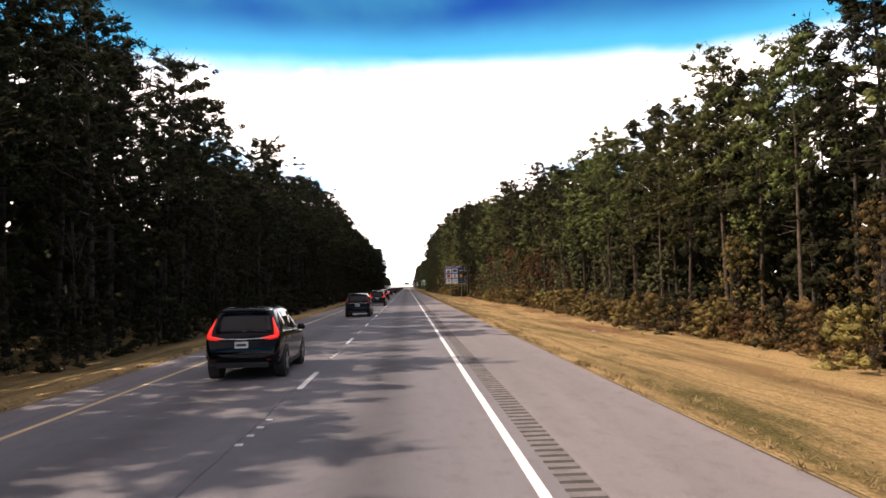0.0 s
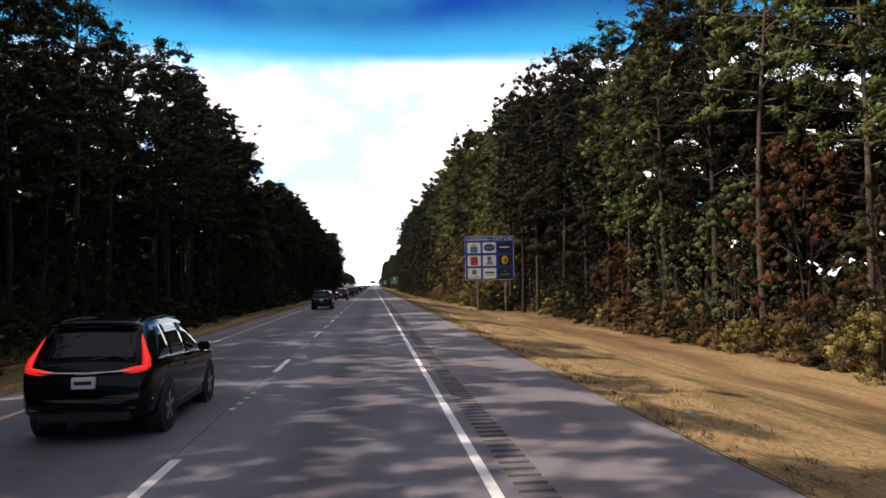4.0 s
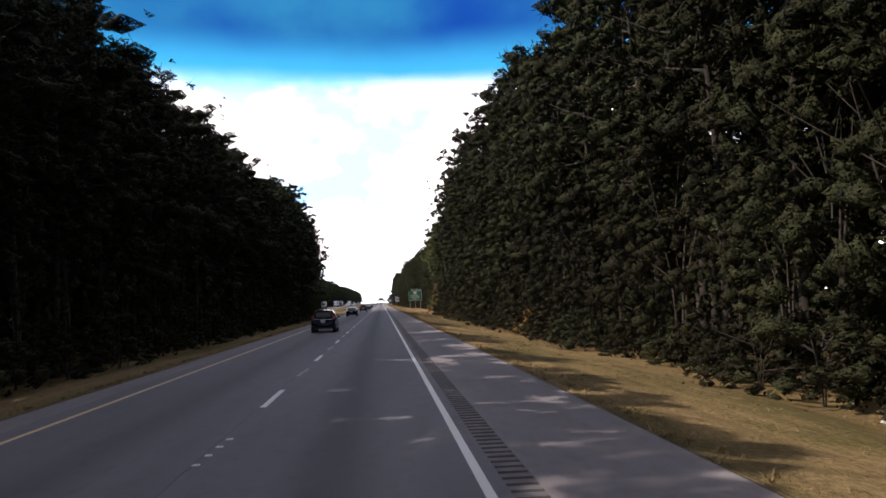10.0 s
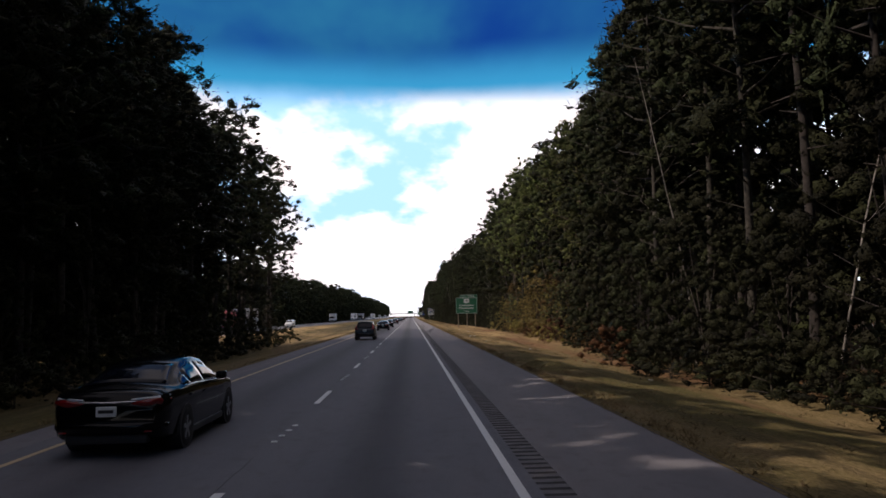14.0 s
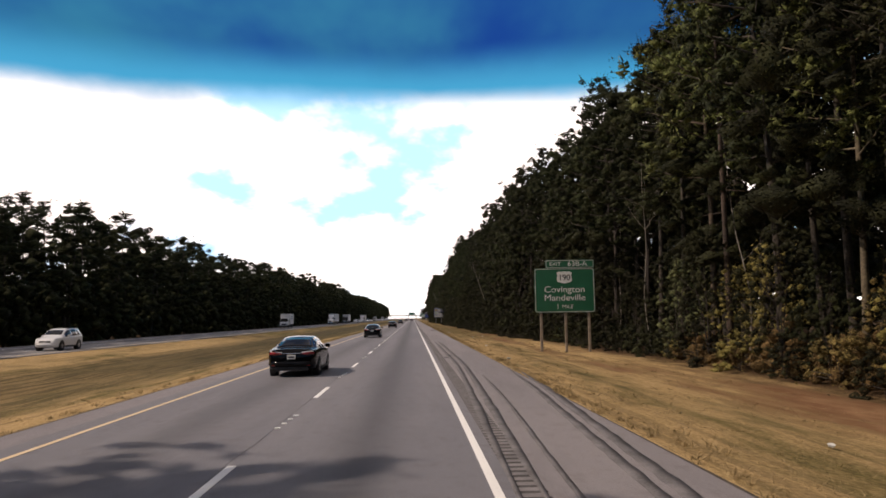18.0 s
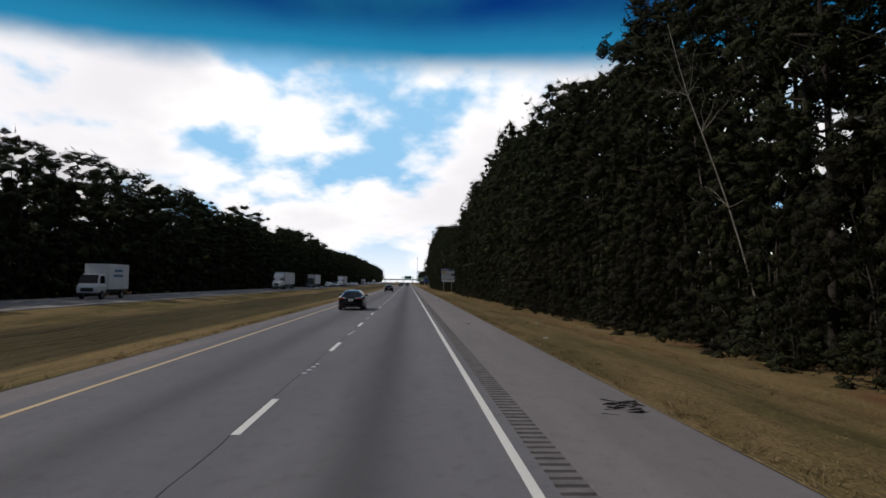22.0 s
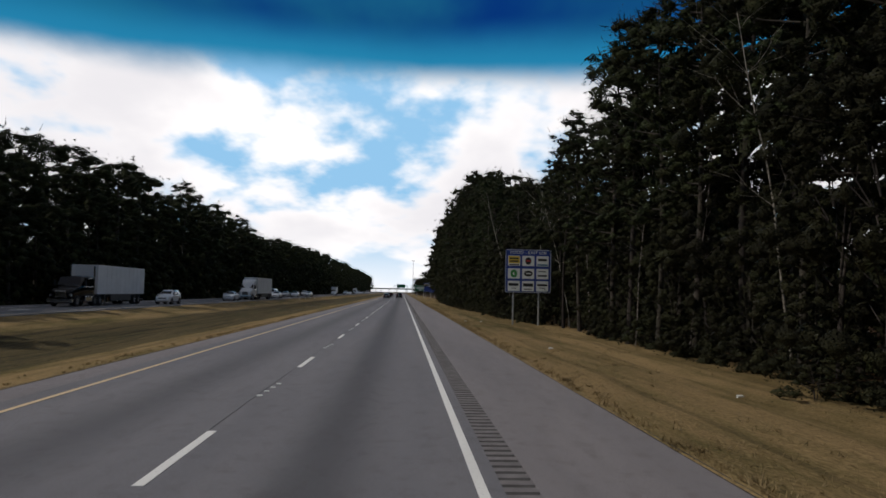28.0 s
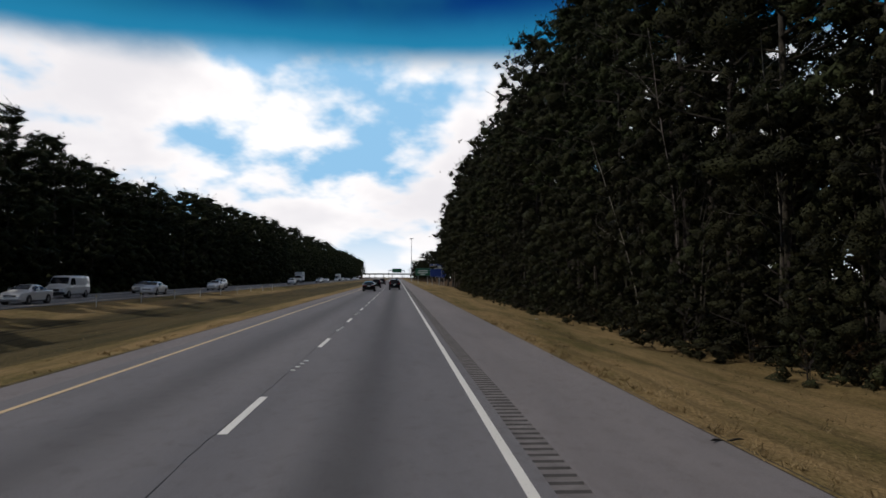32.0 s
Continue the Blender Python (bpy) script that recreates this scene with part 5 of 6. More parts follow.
def pane(points, parent, name, mat=GLASS, thick=0.012, label=""):
    """A glass pane through corner points, a little proud of the body."""
    bm = bmesh.new()
    f = bm.faces.new([bm.verts.new(p) for p in points])
    bmesh.ops.recalc_face_normals(bm, faces=[f])
    bmesh.ops.inset_region(bm, faces=[f], thickness=0.035, depth=0.0)
    bmesh.ops.solidify(bm, geom=bm.faces[:], thickness=thick)
    return part(name, bm, mat, parent, label)


def along(rows, u):
    """A value read off a profile of (distance from the tail, value), with its corners eased."""
    a = np.array(rows, float)
    return float(np.mean(np.interp(np.asarray(u) + np.linspace(-0.07, 0.07, 9), a[:, 0], a[:, 1])))


class Shell:
    """The outer skin of a car from its profiles, so that glass and lamps can lie on it."""

    def __init__(self, shape):
        self.shape = shape
        self.long = shape["L"]

    def at(self, u):
        s = self.shape
        roof = along(s["roof"], u)
        belt = min(along(s["belt"], u), roof - 0.015)
        return along(s["sill"], u), belt, roof, along(s["wide"], u), along(s["top"], u)

    def flank(self, u, z):
        """Half width of the glasshouse at a height."""
        sill, belt, roof, wide, top = self.at(u)
        k = min(1.0, max(0.0, (z - belt) / max(0.03, roof - 0.06 - belt)))
        return wide * 0.965 + (min(top, wide * 0.93) - wide * 0.965) * k + 0.022 * math.sin(math.pi * k) * min(1.0, (roof - belt) * 3)

    def crown(self, u, x):
        """Height of the roof, boot lid or bonnet at a distance from the middle."""
        sill, belt, roof, wide, top = self.at(u)
        return roof + 0.012 - 0.03 * (x / (top * 0.85)) ** 2

    def body(self, mat, name):
        us = np.concatenate([np.linspace(0, 0.75, 20), np.linspace(0.84, self.long - 0.66, 32), np.linspace(self.long - 0.58, self.long, 12)])
        rings = []
        for u in us:
            sill, belt, roof, wide, top = self.at(u)
            mid = sill + (belt - sill) * 0.55
            half = [(wide * 0.86, sill), (wide * 0.955, sill + 0.06), (wide * 0.985, sill + (mid - sill) * 0.5), (wide, mid), (wide, belt - (belt - mid) * 0.35), (wide * 0.985, belt - 0.03)]
            rise = max(0.0, roof - 0.06 - belt)
            half += [(self.flank(u, belt + rise * k), belt + rise * k) for k in (0.0, 0.25, 0.5, 0.75, 1.0)]
            edge = min(top, half[-1][0])
            half += [(edge * 0.95, self.crown(u, top * 0.85) - 0.012), (edge * 0.82, self.crown(u, edge * 0.82)), (edge * 0.4, self.crown(u, edge * 0.4)), (0.0, self.crown(u, 0))]
            rings.append([(w, u - self.long / 2, z) for w, z in half] + [(-w, u - self.long / 2, z) for w, z in half[-2::-1]])
        n = len(rings[0])
        verts = [p for r in rings for p in r]
        faces = []
        for i in range(len(rings) - 1):
            a, b = i * n, (i + 1) * n
            faces += [(a + k, b + k, b + (k + 1) % n, a + (k + 1) % n) for k in range(n)]
        faces += [tuple(range(n)), tuple(range(len(verts) - 1, len(verts) - n - 1, -1))]
        bm = bmesh.new()
        vs = [bm.verts.new(v) for v in verts]
        for f in faces:
            bm.faces.new([vs[k] for k in f])
        bmesh.ops.recalc_face_normals(bm, faces=bm.faces[:])
        for f in bm.faces:
            f.smooth = True
        me = bpy.data.meshes.new(name)
        bm.to_mesh(me)
        bm.free()
        me.set_sharp_from_angle(angle=radians(38))
        me.materials.append(mat)
        return me


def sheet(rows_of_points, thick):
    """A curved pane through a grid of points."""
    bm = bmesh.new()
    vs = [[bm.verts.new(p) for p in row] for row in rows_of_points]
    for a, b in zip(vs[:-1], vs[1:]):
        for k in range(len(a) - 1):
            bm.faces.new((a[k], a[k + 1], b[k + 1], b[k]))
    bmesh.ops.recalc_face_normals(bm, faces=bm.faces[:])
    bmesh.ops.solidify(bm, geom=bm.faces[:], thickness=thick)
    for f in bm.faces:
        f.smooth = True
    return bm


def car(kind, paint, shape, brake=False):
    """A road car: curved shell, glass lying on it, lamps, wheels and trim."""
    L, wr, boot = shape["L"], shape["wheel"], shape["boot"]
    sh = Shell(shape)
    e = new(kind)
    y0 = -L / 2
    part("body", sh.body(PAINTS[paint], "body"), None, e)
    for s in (-1, 1):
        w = along(shape["wide"], L / 2)
        part("sill_trim", box(s * w * 0.975 - 0.02, s * w * 0.975 + 0.02, y0 + 1.3, y0 + L - 1.45, shape["low"], shape["low"] + 0.12, 0.015, 1), TRIM, e)
        for u in (shape["axle"][0], L - shape["axle"][1]):
            w = along(shape["wide"], u)
            bm = bmesh.new()
            bmesh.ops.create_cone(bm, cap_ends=True, segments=26, radius1=wr * 1.14, radius2=wr * 1.14, depth=0.25, matrix=Matrix.Translation((s * (w - 0.116), y0 + u, wr + 0.015)) @ Matrix.Rotation(radians(90), 4, "Y"))
            part("wheel_arch", bm, TRIM, e)
            wheel(e, s * (w - 0.09), y0 + u, wr, 0.22)
        # side glass under one arched line, parted by pillars
        cuts = shape["panes"]
        for a, b in zip(cuts[:-1], cuts[1:]):
            grid = []
            for u in np.linspace(a + 0.025, b - 0.025, 9):
                sill, belt, roof, wide, top = sh.at(u)
                lo = belt + 0.035
                hi = max(lo + 0.015, min(roof - 0.105, lo + (u - cuts[0]) * shape["lift"] + 0.02, roof - 0.105))
                grid.append([(s * (sh.flank(u, lo + (hi - lo) * k) + 0.006), y0 + u, lo + (hi - lo) * k) for k in (0, 0.33, 0.67, 1)])
            part("side_window", sheet(grid, 0.012), GLASS, e)
        rail = [(s * (sh.flank(u, sh.at(u)[1]) + 0.004), y0 + u, sh.at(u)[1] + 0.018) for u in np.linspace(cuts[0], cuts[-1], 12)]
        part("window_trim", raw_mesh("window_trim", *tube(rail, [0.011] * 12, 5), CHROME, True), None, e, "thin bright strip under the side windows")
        for u in cuts[1:-1]:
            q = sh.at(u - 0.1)
            part("door_handle", box(s * (q[3] + 0.006) - 0.018, s * (q[3] + 0.006) + 0.018, y0 + u - 0.20, y0 + u - 0.02, q[1] - 0.16, q[1] - 0.125, 0.012, 2), PAINTS[paint], e)
        um = cuts[-1] - 0.32
        q = sh.at(um)
        part("mirror", box(s * (q[3] + 0.09) - 0.10, s * (q[3] + 0.09) + 0.10, y0 + um - 0.06, y0 + um + 0.08, q[1] + 0.02, q[1] + 0.17, 0.055, 3), PAINTS[paint], e)
    # front and rear glass lie on the crown of the shell
    for name, a, b, reach in (("rear_window", *shape["rear"], 0.88), ("windscreen", *shape["front"], 0.86)):
        tilt = math.atan2(sh.crown(b, 0) - sh.crown(a, 0), b - a)
        grid = []
        for u in np.linspace(a, b, 7):
            top = sh.at(u)[4]
            grid.append([(x * top * reach, y0 + u - math.sin(tilt) * 0.010, sh.crown(u, x * top * reach) + math.cos(tilt) * 0.010) for x in np.linspace(-1, 1, 9)])
        part(name, sheet(grid, 0.012), GLASS, e)
    low_y = lambda z: next(u for u in np.linspace(0, 1.2, 241) if sh.at(u)[2] >= z)
    belt = sh.at(0.3)[1]
    lm = BRAKE_RED if brake else TAIL_RED
    for s in (-1, 1):
        if boot:
            lens = [(s * 0.36, y0 + 0.06, belt - 0.14), (s * 0.58, y0 + 0.055, belt - 0.13), (s * 0.76, y0 + 0.11, belt - 0.12), (s * 0.865, y0 + 0.34, belt - 0.10)]
            size = [0.03, 0.065, 0.075, 0.025]
            part("tail_light", raw_mesh("tail_light", *tube(lens, size, 10), lm, True), None, e)
            clear = [(q[0], q[1] - 0.012, q[2] + 0.06) for q in lens]
            part("reversing_light", raw_mesh("reversing_light", *tube(clear, [0.012, 0.026, 0.03, 0.012], 8), HEAD_CLEAR, True), None, e, "clear upper strip of the rear lamp")
        else:
            lens, size = [], [0.030, 0.066, 0.060, 0.040, 0.034, 0.018]
            for z in np.linspace(belt - 0.16, shape["H"] - 0.22, 6):
                u = low_y(z - 0.01) + 0.09
                lens.append((s * min(sh.flank(u, z), along(shape["wide"], u) * 0.95) * 0.955, y0 + u - 0.02, z))
            part("tail_light", raw_mesh("tail_light", *tube(lens, size, 10), lm, True), None, e)
            inner = [(s * 0.44, y0 + 0.075, belt - 0.11), (s * 0.62, y0 + 0.085, belt - 0.10), (s * 0.80, y0 + 0.17, belt - 0.08)]
            part("lower_lamp", raw_mesh("lower_lamp", *tube(inner, [0.015, 0.045, 0.055], 9), lm if brake else TAIL_RED, True), None, e)
        fy = L - 0.42
        part("headlight", raw_mesh("headlight", *tube([(s * 0.52, y0 + L - 0.13, along(shape["belt"], L - 0.2) - 0.06), (s * 0.70, y0 + fy + 0.12, along(shape["belt"], fy) - 0.03), (s * 0.80, y0 + fy - 0.1, along(shape["belt"], fy) + 0.01)], [0.05, 0.075, 0.03], 9), HEAD_CLEAR, True), None, e)
        part("reflector", box(s * 0.64 - 0.06, s * 0.64 + 0.06, y0 - 0.045, y0 + 0.04, shape["low"] + 0.225, shape["low"] + 0.25, 0.008, 1), TAIL_RED, e)
    zb = shape["low"] + 0.30
    hoop = [(-0.84, 0.50), (-0.81, 0.22), (-0.70, 0.04), (-0.4, -0.01), (0, -0.025), (0.4, -0.01), (0.70, 0.04), (0.81, 0.22), (0.84, 0.50)]
    part("rear_bumper", raw_mesh("rear_bumper", *tube([(x, y0 + u, zb) for x, u in hoop], [0.02, 0.07, 0.085, 0.085, 0.085, 0.085, 0.085, 0.07, 0.02], 10), PAINTS[paint], True), None, e)
    part("front_bumper", raw_mesh("front_bumper", *tube([(x * 0.92, y0 + L - u * 1.3 - 0.04, zb - 0.08) for x, u in hoop], [0.02, 0.07, 0.085, 0.085, 0.085, 0.085, 0.085, 0.07, 0.02], 10), PAINTS[paint], True), None, e)
    part("valance", box(-0.62, 0.62, y0 + 0.0, y0 + 0.2, shape["low"] + 0.05, shape["low"] + 0.19, 0.05, 2), TRIM, e)
    part("grille", box(-0.42, 0.42, y0 + L - 0.14, y0 + L - 0.012, zb + 0.02, zb + 0.20, 0.03, 2), TRIM, e)
    pl = part("number_plate", box(-0.155, 0.155, y0 - 0.022, y0 + 0.05, belt - 0.33, belt - 0.175, 0.006, 1), SIGN_WHITE, e, "white plate with plain bars")
    part("plate_bar", box(-0.115, 0.115, y0 - 0.027, y0 - 0.022, belt - 0.275, belt - 0.225), SIGN_BLACK, pl)
    part("chrome_strip", raw_mesh("chrome_strip", *tube([(x, y0 + 0.035 + 0.10 * abs(x) ** 3, belt - 0.125 + 0.03 * abs(x)) for x in np.linspace(-0.62, 0.62, 9)], [0.016] * 9, 6), CHROME, True), None, e)
    if not boot:
        for s in (-1, 1):
            run = [(s * 0.60, y0 + u, sh.crown(u, 0.58) + d) for u, d in ((0.75, -0.01), (0.85, 0.018), (1.6, 0.024), (2.35, 0.018), (2.45, -0.01))]
            part("roof_rail", raw_mesh("roof_rail", *tube(run, [0.012, 0.016, 0.016, 0.016, 0.012], 6), TRIM, True), None, e)
        lip = [(x, y0 + 0.42 + 0.09 * abs(x) ** 2, sh.crown(0.56, x) - 0.005) for x in np.linspace(-0.60, 0.60, 9)]
        part("spoiler", raw_mesh("spoiler", *tube(lip, [0.02] + [0.042] * 7 + [0.02], 8), PAINTS[paint], True), None, e)
        part("rear_wiper", raw_mesh("rear_wiper", *tube([(0.0, y0 + low_y(belt + 0.06) - 0.03, belt + 0.05), (0.38, y0 + low_y(belt + 0.10) - 0.03, belt + 0.10)], [0.012, 0.007], 5), TRIM, True), None, e)
    return e


SUV = dict(L=4.55, H=1.68, boot=False, low=0.25, wheel=0.36, axle=(0.88, 0.90), panes=(0.50, 1.12, 2.02, 3.12), lift=1.1, rear=(0.15, 0.42), front=(2.72, 3.30),
           roof=[(0, 0.62), (0.04, 0.82), (0.09, 1.00), (0.14, 1.09), (0.30, 1.38), (0.46, 1.60), (0.62, 1.645), (1.2, 1.68), (1.9, 1.68), (2.4, 1.63), (2.8, 1.50), (3.3, 1.19), (3.55, 1.07), (4.0, 0.98), (4.35, 0.86), (4.5, 0.70), (4.55, 0.58)],
           belt=[(0, 0.60), (0.04, 0.80), (0.1, 0.97), (0.2, 1.09), (1.0, 1.08), (2.5, 1.02), (3.4, 0.98), (4.0, 0.94), (4.35, 0.83), (4.55, 0.57)],
           sill=[(0, 0.46), (0.06, 0.38), (0.3, 0.31), (0.7, 0.26), (3.7, 0.24), (4.3, 0.26), (4.5, 0.36), (4.55, 0.44)],
           wide=[(0, 0.72), (0.05, 0.80), (0.15, 0.865), (0.5, 0.90), (1.2, 0.91), (3.2, 0.91), (4.0, 0.88), (4.3, 0.80), (4.48, 0.66), (4.55, 0.5)],
           top=[(0, 0.62), (0.12, 0.76), (0.45, 0.645), (1.0, 0.66), (2.4, 0.66), (2.9, 0.67), (3.4, 0.76), (4.0, 0.72), (4.4, 0.6), (4.55, 0.42)])
SEDAN = dict(L=4.85, H=1.46, boot=True, low=0.19, wheel=0.33, axle=(1.04, 0.98), panes=(1.02, 1.42, 2.20, 3.22), lift=0.75, rear=(0.80, 1.52), front=(2.80, 3.52),
             roof=[(0, 0.72), (0.05, 0.92), (0.10, 1.0), (0.2, 1.035), (0.6, 1.055), (0.75, 1.075), (1.2, 1.27), (1.6, 1.40), (2.0, 1.455), (2.5, 1.46), (2.85, 1.40), (3.4, 1.14), (3.7, 1.0), (4.2, 0.92), (4.6, 0.80), (4.78, 0.68), (4.85, 0.56)],
             belt=[(0, 0.70), (0.05, 0.90), (0.1, 0.97), (0.5, 1.0), (1.5, 1.0), (3.0, 0.95), (3.7, 0.93), (4.2, 0.88), (4.6, 0.76), (4.85, 0.54)],
             sill=[(0, 0.42), (0.06, 0.32), (0.4, 0.25), (0.8, 0.20), (4.0, 0.19), (4.6, 0.22), (4.8, 0.32), (4.85, 0.40)],
             wide=[(0, 0.72), (0.08, 0.82), (0.3, 0.88), (0.8, 0.905), (1.5, 0.915), (3.4, 0.91), (4.2, 0.88), (4.55, 0.8), (4.76, 0.66), (4.85, 0.5)],
             top=[(0, 0.62), (0.3, 0.74), (0.8, 0.72), (1.3, 0.61), (1.8, 0.58), (2.6, 0.59), (3.0, 0.63), (3.6, 0.76), (4.2, 0.72), (4.6, 0.6), (4.85, 0.4)])


def van(paint):
    e = new("van")
    S = [(-2.75, section(0.45, 1.1, 2.0, 0.94, 0.97, 0.86)), (-2.6, section(0.35, 1.15, 2.10, 0.98, 1.0, 0.88)), (0.9, section(0.35, 1.15, 2.10, 0.98, 1.0, 0.88)),
         (1.25, section(0.35, 1.15, 2.0, 0.98, 1.0, 0.84)), (1.85, section(0.35, 1.12, 1.18, 0.98, 0.99, 0.86)), (2.6, section(0.4, 0.98, 1.02, 0.96, 0.96, 0.82)), (2.75, section(0.5, 0.85, 0.86, 0.85, 0.85, 0.72))]
    part("body", loft(S, PAINTS[paint], "van_body"), None, e)
    pane([(0.84, 1.80, 1.24), (-0.84, 1.80, 1.24), (-0.76, 1.32, 1.92), (0.76, 1.32, 1.92)], e, "windscreen")
    for s in (-1, 1):
        pane([(s * 1.0, 0.5, 1.25), (s * 1.0, 1.6, 1.25), (s * 0.925, 1.22, 1.85), (s * 0.925, 0.5, 1.85)], e, "side_window")
        part("headlight", box(s * 0.68 - 0.16, s * 0.68 + 0.16, 2.6, 2.77, 0.75, 0.92, 0.03, 1), HEAD_CLEAR, e)
        part("mirror", box(s * 1.12 - 0.09, s * 1.12 + 0.09, 1.45, 1.55, 1.2, 1.5, 0.03, 1), TRIM, e)
        for ay in (-1.75, 1.85):
            wheel(e, s * 0.90, ay, 0.37, 0.24)
    part("grille", box(-0.5, 0.5, 2.7, 2.775, 0.66, 0.9, 0.02, 1), TRIM, e)
    part("front_bumper", box(-0.95, 0.95, 2.62, 2.82, 0.42, 0.6, 0.05, 2), TRIM, e)
    return e


def pickup(paint):
    e = new("pickup_truck")
    S = [(-0.3, section(0.45, 1.2, 1.78, 0.97, 0.99, 0.76)), (0.1, section(0.42, 1.2, 1.86, 0.98, 1.0, 0.78)), (1.2, section(0.42, 1.2, 1.84, 0.98, 1.0, 0.78)), (1.75, section(0.42, 1.2, 1.26, 0.98, 0.99, 0.85)),
         (2.75, section(0.45, 1.14, 1.16, 0.96, 0.97, 0.82)), (2.9, section(0.55, 1.0, 1.0, 0.9, 0.9, 0.76))]
    part("body", loft(S, PAINTS[paint], "pickup_cab"), None, e)
    bed = box(-0.99, 0.99, -2.85, -0.28, 0.5, 1.2, 0.03, 1)
    part("bed", bed, PAINTS[paint], e)
    part("bed_floor", box(-0.85, 0.85, -2.75, -0.38, 1.16, 1.205), TRIM, e)
    pane([(0.82, 1.70, 1.32), (-0.82, 1.70, 1.32), (-0.70, 1.24, 1.76), (0.70, 1.24, 1.76)], e, "windscreen")
    for s in (-1, 1):
        pane([(s * 1.0, -0.2, 1.28), (s * 1.0, 1.55, 1.28), (s * 0.86, 1.15, 1.72), (s * 0.86, -0.1, 1.72)], e, "side_window")
        part("headlight", box(s * 0.74 - 0.15, s * 0.74 + 0.15, 2.7, 2.92, 0.86, 1.05, 0.03, 1), HEAD_CLEAR, e)
        part("tail_light", box(s * 0.92 - 0.07, s * 0.92 + 0.07, -2.87, -2.78, 0.8, 1.15, 0.02, 1), TAIL_RED, e)
        for ay in (-1.75, 1.95):
            wheel(e, s * 0.90, ay, 0.41, 0.27)
    part("grille", box(-0.55, 0.55, 2.8, 2.92, 0.72, 1.02, 0.02, 1), TRIM, e)
    part("front_bumper", box(-0.98, 0.98, 2.78, 2.98, 0.5, 0.68, 0.05, 2), CHROME, e)
    return e


def tractor(paint, e, sleeper=True):
    """A bonneted lorry tractor under a thing."""
    top = 3.7 if sleeper else 2.9
    S = [(0.0, section(0.9, 1.9, top, 1.18, 1.22, 1.12)), (1.2, section(0.9, 1.9, top, 1.18, 1.22, 1.10)), (2.2, section(0.9, 1.9, top - 0.7, 1.15, 1.18, 1.0)),
         (2.75, section(0.8, 1.75, 1.95, 1.05, 1.08, 0.92)), (4.0, section(0.6, 1.6, 1.7, 1.0, 1.02, 0.8)), (4.3, section(0.6, 1.35, 1.4, 0.9, 0.92, 0.7))]
    cab = part("cab", loft(S, PAINTS[paint], "tractor_cab"), None, e)
    pane([(1.02, 2.72, 2.02), (-1.02, 2.72, 2.02), (-0.96, 2.3, 2.78), (0.96, 2.3, 2.78)], cab, "windscreen")
    for s in (-1, 1):
        pane([(s * 1.2, 1.25, 1.98), (s * 1.19, 2.3, 1.98), (s * 1.10, 2.05, 2.7), (s * 1.12, 1.25, 2.7)], cab, "side_window")
        part("headlight", box(s * 0.82 - 0.16, s * 0.82 + 0.16, 4.1, 4.3, 0.95, 1.2, 0.04, 1), HEAD_CLEAR, e)
        part("fuel_tank", box(s * 1.05 - 0.2, s * 1.05 + 0.2, 0.3, 1.7, 0.45, 0.95, 0.1, 2), CHROME, e)
        part("mirror", box(s * 1.42 - 0.1, s * 1.42 + 0.1, 2.35, 2.45, 1.9, 2.5, 0.03, 1), TRIM, e)
        part("exhaust", box(s * 1.12 - 0.07, s * 1.12 + 0.07, -0.25, -0.1, 1.0, 3.9, 0.03, 1), CHROME, e)
        wheel(e, s * 1.0, 3.3, 0.52, 0.3)
        for ay in (-0.6, -1.85):
            wheel(e, s * 0.92, ay, 0.52, 0.5)
    part("grille", box(-0.5, 0.5, 4.2, 4.33, 0.85, 1.45, 0.03, 1), CHROME, e)
    part("front_bumper", box(-1.15, 1.15, 4.15, 4.45, 0.4, 0.75, 0.06, 2), CHROME, e)
    part("chassis", box(-0.45, 0.45, -2.6, 3.8, 0.6, 0.9), TRIM, e)


def semi(paint, trailer=14.0, sleeper=True):
    e = new("semi_truck")
    tractor(paint, e, sleeper)
    y1, y0 = -0.7, -0.7 - trailer
    t = part("trailer", box(-1.29, 1.29, y0, y1, 1.15, 4.05, 0.04, 2), BOX_WHITE, e, "white box trailer")
    for s in (-1, 1):
        for k in range(1, int(trailer / 1.2)):
            part("panel_rib", box(s * 1.29 - 0.012, s * 1.29 + 0.012, y0 + k * 1.2 - 0.02, y0 + k * 1.2 + 0.02, 1.3, 3.95), BOX_WHITE, t)
        part("side_skirt", box(s * 1.25 - 0.02, s * 1.25 + 0.02, y0 + 4.0, y1 - 3.4, 0.45, 1.15), TRIM, e)
        for ay in (y0 + 1.3, y0 + 2.55):
            wheel(e, s * 0.95, ay, 0.52, 0.5)
        part("landing_leg", box(s * 0.8 - 0.06, s * 0.8 + 0.06, y1 - 3.1, y1 - 2.98, 0.0, 1.15), STEEL, e)
    part("chassis", box(-0.5, 0.5, y0 + 0.3, y1 - 2.2, 0.85, 1.15), TRIM, e)
    part("rear_bumper", box(-1.2, 1.2, y0 + 0.02, y0 + 0.14, 0.5, 0.62), STEEL, e)
    return e


